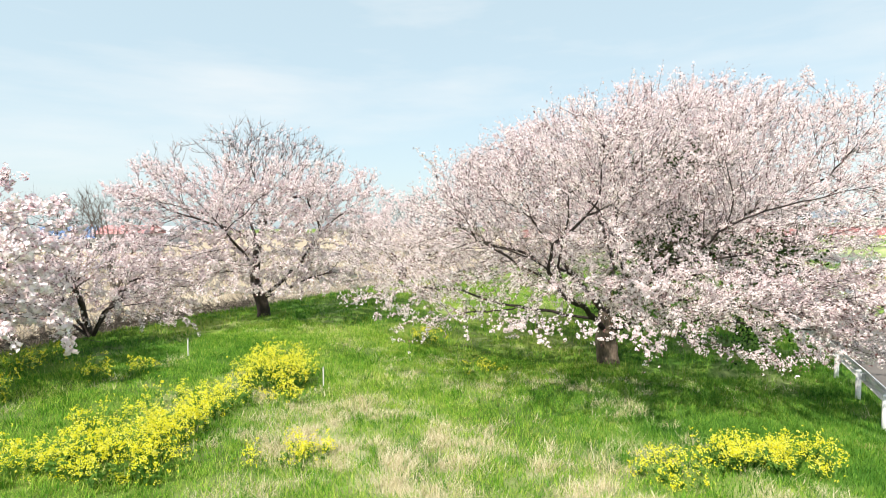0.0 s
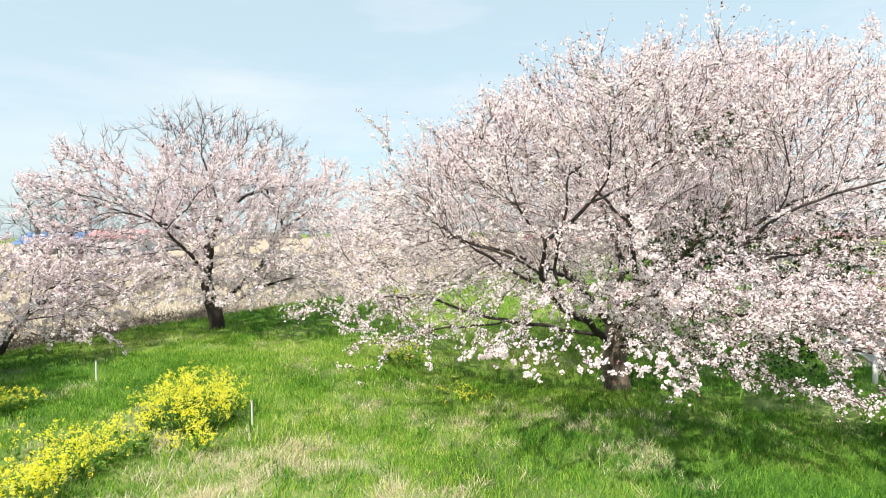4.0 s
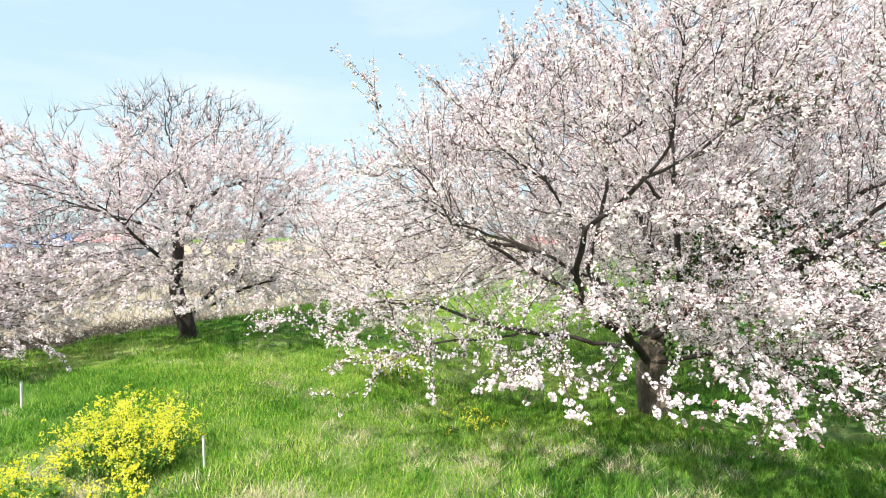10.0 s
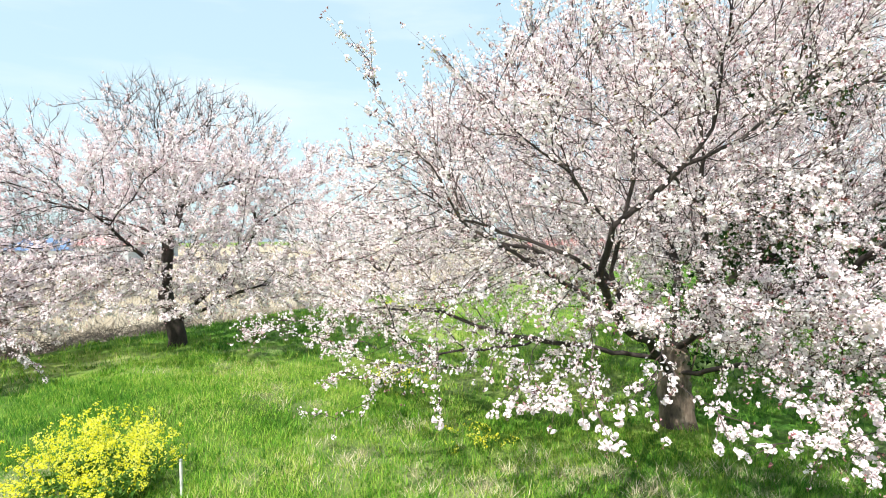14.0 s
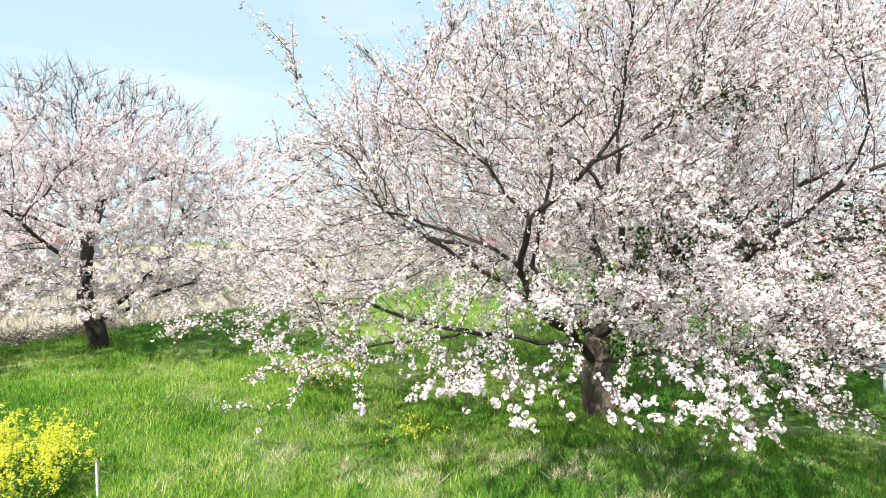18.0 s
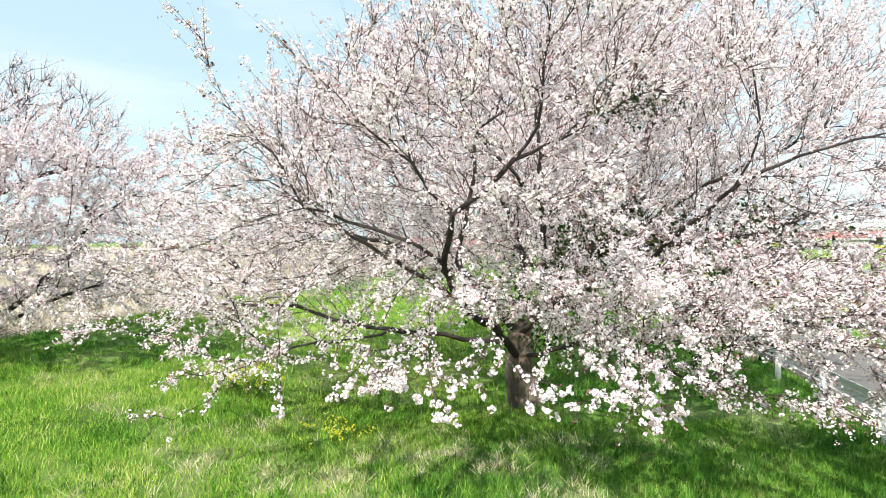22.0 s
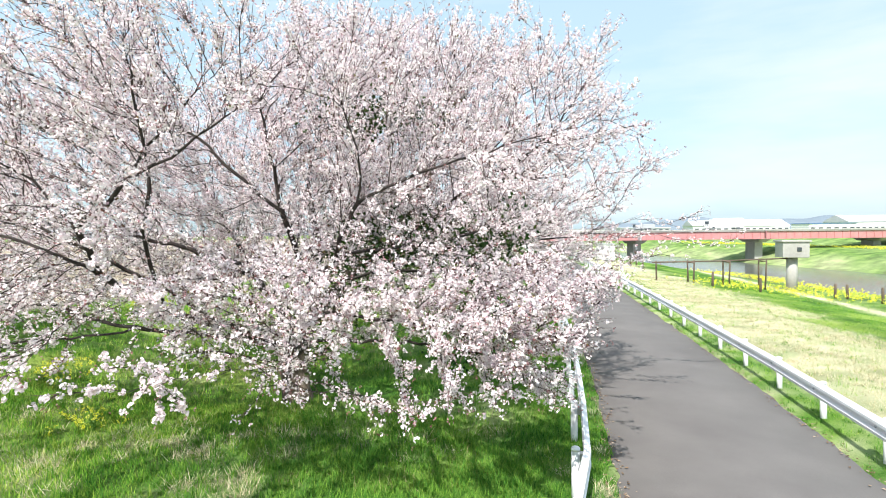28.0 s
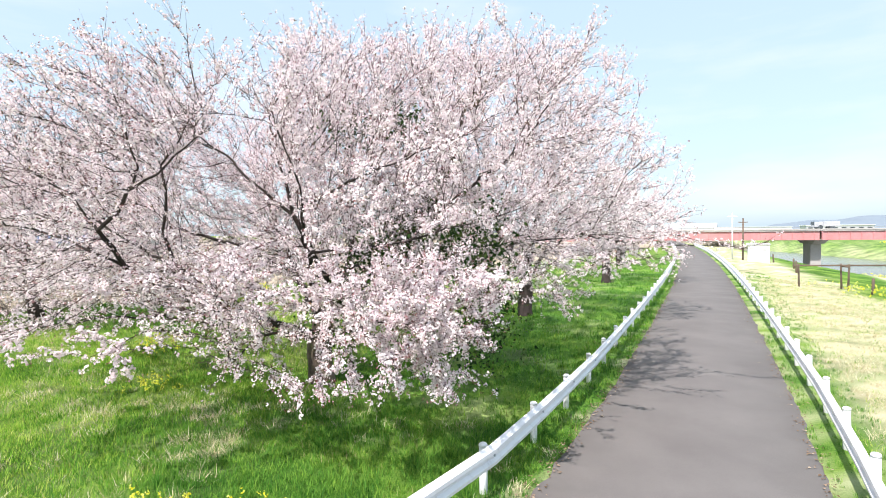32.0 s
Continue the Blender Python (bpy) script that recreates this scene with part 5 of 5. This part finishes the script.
part("plate", box("plate", 0.3, 0.03, 0.3, GLASS_DARK, 0.005, (0.2, -0.765, 2.9)), pillar, "dark metal plate")


def flower_strip(n, f, y0, y1, width, words, scale=1.0):
    y = rng.uniform(y0, y1, n)
    x = f(y) + rng.normal(0, width / 2.4, n)
    keep = wob(x, y, 0.35, 4.0) > -0.45
    x, y = x[keep], y[keep]
    at = np.stack([x, y, ground_z(x, y) + rng.uniform(0.1, 0.45, len(x))], -1)
    v, fc = scatter(FAR_HEAD, at, rng.uniform(2.0, 3.6, len(at)) * scale, rng)
    tagged(new("rapeseed_strip", np_mesh("rapeseed_strip", v, fc, YELLOW)), words, "flowers", kind="stuff")


flower_strip(2600, lambda y: 26.3 - 0.055 * y, 14, 92, 1.7, "strip of yellow rape flowers along the river track")
flower_strip(420, lambda y: 19.0 + 0.0 * y, 26, 33, 6.0, "scattered yellow rape flowers by the fence")
flower_strip(2500, lambda y: 118 - 0.33 * y, 30, 200, 5.0, "yellow rape flowers on the far river bank", 2.4)

# ---- road bridge ----
BD = Vector((0.966, 0.259, 0))
BYAW = 15.0
bridge = tagged(new("road_bridge"), "long red steel girder bridge on concrete piers", "bridge")
bridge.matrix_world = pose(0, 122, 0, 0, 0, BYAW)
GIRD = box("girder", 30.0, 0.5, 1.75, RED_PAINT, 0.03)
FLANGE = box("flange", 30.0, 0.75, 0.08, RED_PAINT, 0.01)
DECK = box("deck", 30.0, 10.2, 0.26, CONCRETE, 0.03)
PARAPET = box("parapet", 30.0, 0.25, 0.28, CONCRETE, 0.03)
RAILB = box("handrail", 30.0, 0.08, 0.08, STEEL, 0.01)
STIFF = box("stiffener", 0.06, 0.2, 1.6, RED_PAINT)
bm = bmesh.new()
bmesh.ops.create_cube(bm, size=1.0, matrix=Matrix.Translation((0, 0, -3.8)) @ Matrix.Diagonal((2.0, 3.8, 8.0, 1)))
bmesh.ops.create_cube(bm, size=1.0, matrix=Matrix.Translation((0, 0, 0.55)) @ Matrix.Diagonal((2.7, 9.8, 0.9, 1)))
for vtx in bm.verts:
    if abs(vtx.co.z - 0.1) < 0.01 and abs(vtx.co.x) > 1.2:
        vtx.co.x *= 0.78
        vtx.co.y *= 0.62
bmesh.ops.bevel(bm, geom=bm.edges[:], offset=0.04, segments=1, affect="EDGES")
PIER = bm_mesh("pier", bm, CONCRETE)
for k in range(-1, 8):
    s0 = -6 + 30.5 * k
    part("deck", DECK, bridge, m=pose(s0 + 15, 0, 2.95))
    for w in (-4.6, 4.6):
        gd = part("girder", GIRD, bridge, "red painted steel girder", pose(s0 + 15, w, 1.2))
        part("flange", FLANGE, gd, m=pose(0, 0, -0.08))
        for q in range(-7, 8):
            part("stiffener", STIFF, gd, m=pose(q * 2.0, -0.3 if w < 0 else 0.3, 0.05))
    for w in (-5.05, 5.05):
        part("parapet", PARAPET, bridge, m=pose(s0 + 15, w, 3.2))
        part("handrail", RAILB, bridge, m=pose(s0 + 15, w, 3.75))
    part("pier", PIER, bridge, "pale concrete pier", pose(s0, 0, 0.2))


# ---- distance ----
def building(x, y, w, d, h, wall, roof, yaw, words, pitched=False):
    b = tagged(new("building"), words, "building", "buildings on the skyline")
    h *= 0.72
    b.matrix_world = pose(x, y, -1.2, 0, 0, yaw)
    part("wall", box("wall", w, d, h, wall, 0.05), b)
    if pitched:
        me_ = bpy.data.meshes.new("roof")
        a, e = w / 2 + 0.5, d / 2 + 0.5
        me_.from_pydata([(-a, -e, h), (a, -e, h), (a, e, h), (-a, e, h), (-a, 0, h + d * 0.22), (a, 0, h + d * 0.22)], [], [(0, 1, 5, 4), (2, 3, 4, 5), (0, 4, 3), (1, 2, 5), (3, 2, 1, 0)])
        me_.materials.append(roof)
        part("roof", me_, b)
    else:
        part("roof", box("roof", w + 0.8, d + 0.8, 0.5, roof, 0.05, (0, 0, h)), b)
    n = max(2, int(w / 5))
    win = box("window", w / n * 0.55, 0.2, 1.3, GLASS_DARK)
    for fl in range(max(1, int(h / 3.2))):
        for i in range(n):
            part("window", win, b, m=pose(-w / 2 + (i + 0.5) * w / n, -d / 2, 1.0 + fl * 3.1))


for x, y, w, d, h, wall, roof, yaw, pitched in [
        (-150, 92, 26, 14, 4.2, GREY_WALL, GREY_WALL, 30, True), (-124, 62, 20, 12, 4.6, WHITE_WALL, BLUE_ROOF, 30, True), (-105, 59, 10, 8, 6.0, GREY_WALL, RED_PAINT, 30, True), (-190, 60, 30, 14, 4.4, GREY_WALL, GREY_WALL, 55, True),
        (20, 420, 46, 20, 8, WHITE_WALL, GREY_WALL, 3, False), (75, 470, 40, 22, 9, GREY_WALL, WHITE_WALL, 5, False), (110, 400, 30, 18, 10, WHITE_WALL, GREY_WALL, 10, True), (150, 460, 60, 24, 10, WHITE_WALL, WHITE_WALL, 12, True),
        (190, 420, 34, 18, 11, WHITE_WALL, BLUE_ROOF, 15, False), (240, 460, 60, 24, 13, WHITE_WALL, GREY_WALL, 18, True), (300, 430, 42, 22, 9, GREY_WALL, GREY_WALL, 22, False), (345, 410, 44, 20, 11, WHITE_WALL, BLUE_ROOF, 26, True),
        (-20, 460, 36, 18, 8, WHITE_WALL, GREY_WALL, 0, True), (400, 380, 60, 24, 10, WHITE_WALL, GREY_WALL, 32, False)]:
    building(x, y, w, d, h, wall, roof, yaw, "low white industrial building on the far skyline" if wall is WHITE_WALL else "low grey building with a flat or pitched roof", pitched)


def ridge(name, words, dist, a0, a1, h, seed, mat, depth=200.0):
    """A long wooded rise on the horizon, from bearing a0 to a1."""
    n = 140
    a = np.radians(np.linspace(a0, a1, n))
    t = np.linspace(0, 1, n)
    top = h * np.sin(np.pi * t) ** 0.6 * (0.7 + 0.22 * np.sin(9 * t + seed) + 0.1 * np.sin(31 * t + seed) + 0.05 * np.sin(90 * t))
    rows = []
    for k, (dd, hh) in enumerate([(0, 0), (0.25, 0.55), (0.5, 0.9), (0.75, 1.0), (1.2, 0.6), (1.6, 0)]):
        r = dist + depth * dd
        rows.append(np.c_[r * np.sin(a), r * np.cos(a), -3 + top * hh])
    vv = np.stack(rows)
    i = np.arange(6 * n).reshape(6, n)
    q = np.stack([i[:-1, :-1], i[:-1, 1:], i[1:, 1:], i[1:, :-1]], -1).reshape(-1, 4)
    tagged(new(name, np_mesh(name, vv.reshape(-1, 3), q, mat, True)), words, "hill", kind="structure")


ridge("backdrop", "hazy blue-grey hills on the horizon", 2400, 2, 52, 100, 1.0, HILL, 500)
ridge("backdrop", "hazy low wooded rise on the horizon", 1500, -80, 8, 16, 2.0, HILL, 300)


# ---- litter and brushwood ----
LITTER = leafy("leaf_litter", [(0.0, (0.12, 0.075, 0.045)), (0.6, (0.25, 0.17, 0.11)), (1.0, (0.45, 0.36, 0.27))], 0.1, 0.8)
n = 2600
y = rng.uniform(-9, 34, n)
side = rng.random(n) < 0.6
x = road_x(y) + np.where(side, -ROAD_HALF + rng.normal(0.0, 0.10, n), ROAD_HALF - 0.16 + rng.normal(0.0, 0.10, n))
v, f = scatter([(lv * 0.6, lf)], np.stack([x, y, np.full(n, 0.035)], -1), rng.uniform(0.5, 1.3, n), rng, turn=False)
tagged(new("leaf_litter", np_mesh("leaf_litter", v, f, LITTER)), "brown leaf litter along the asphalt's edge", "litter", kind="stuff")

n = 2600
x, y = rng.normal(-17.2, 0.9, n), rng.uniform(-10.5, 3.0, n)
a = np.stack([x, y, ground_z(x, y) + rng.uniform(0, 0.35, n)], -1)
d = np.c_[rng.normal(0, 0.55, (n, 2)), rng.uniform(0.0, 0.6, n)]
v, f = spikes(a, a + d, 0.009)
tagged(new("brushwood", np_mesh("brushwood", v, f, GREY_TWIG)), "tangled dry brushwood at the meadow's edge", "brushwood", kind="stuff")


# ---- lorry and car on the bridge ----
def vehicle(s0, w, length, h, cab, body_mat, words, kind):
    root = tagged(new(kind), words, kind)
    root.matrix_world = pose(0, 122, 0, 0, 0, BYAW) @ pose(s0, w, 3.31)
    part("body", box("body", length - cab, 2.2, h - 0.7, body_mat, 0.06, (cab / 2, 0, 0.65)), root)
    c_ = part("cab", box("cab", cab, 2.1, (h - 0.5) * 0.85, body_mat, 0.15, (-length / 2 + cab / 2, 0, 0.45)), root)
    part("windscreen", box("windscreen", 0.06, 1.7, 0.7, GLASS_DARK, 0.02, (-length / 2 - 0.01, 0, 0.45 + (h - 0.5) * 0.42)), c_)
    wheel = pipe("wheel", [((0, -0.14, 0), 0.45), ((0, 0.14, 0), 0.45)], 14, GLASS_DARK)
    for xx in (-length / 2 + 1.1, length / 2 - 1.3):
        for yy in (-0.95, 0.95):
            part("wheel", wheel, root, m=pose(xx, yy, 0.45))


vehicle(46, -2.2, 8.5, 3.0, 2.0, WHITE_WALL, "white box lorry driving over the bridge", "lorry")
vehicle(26, -2.2, 4.6, 1.7, 1.6, GREY_WALL, "grey van on the bridge", "van")
vehicle(96, 2.2, 7.5, 2.9, 2.0, BLUE_ROOF, "blue lorry on the bridge", "lorry")
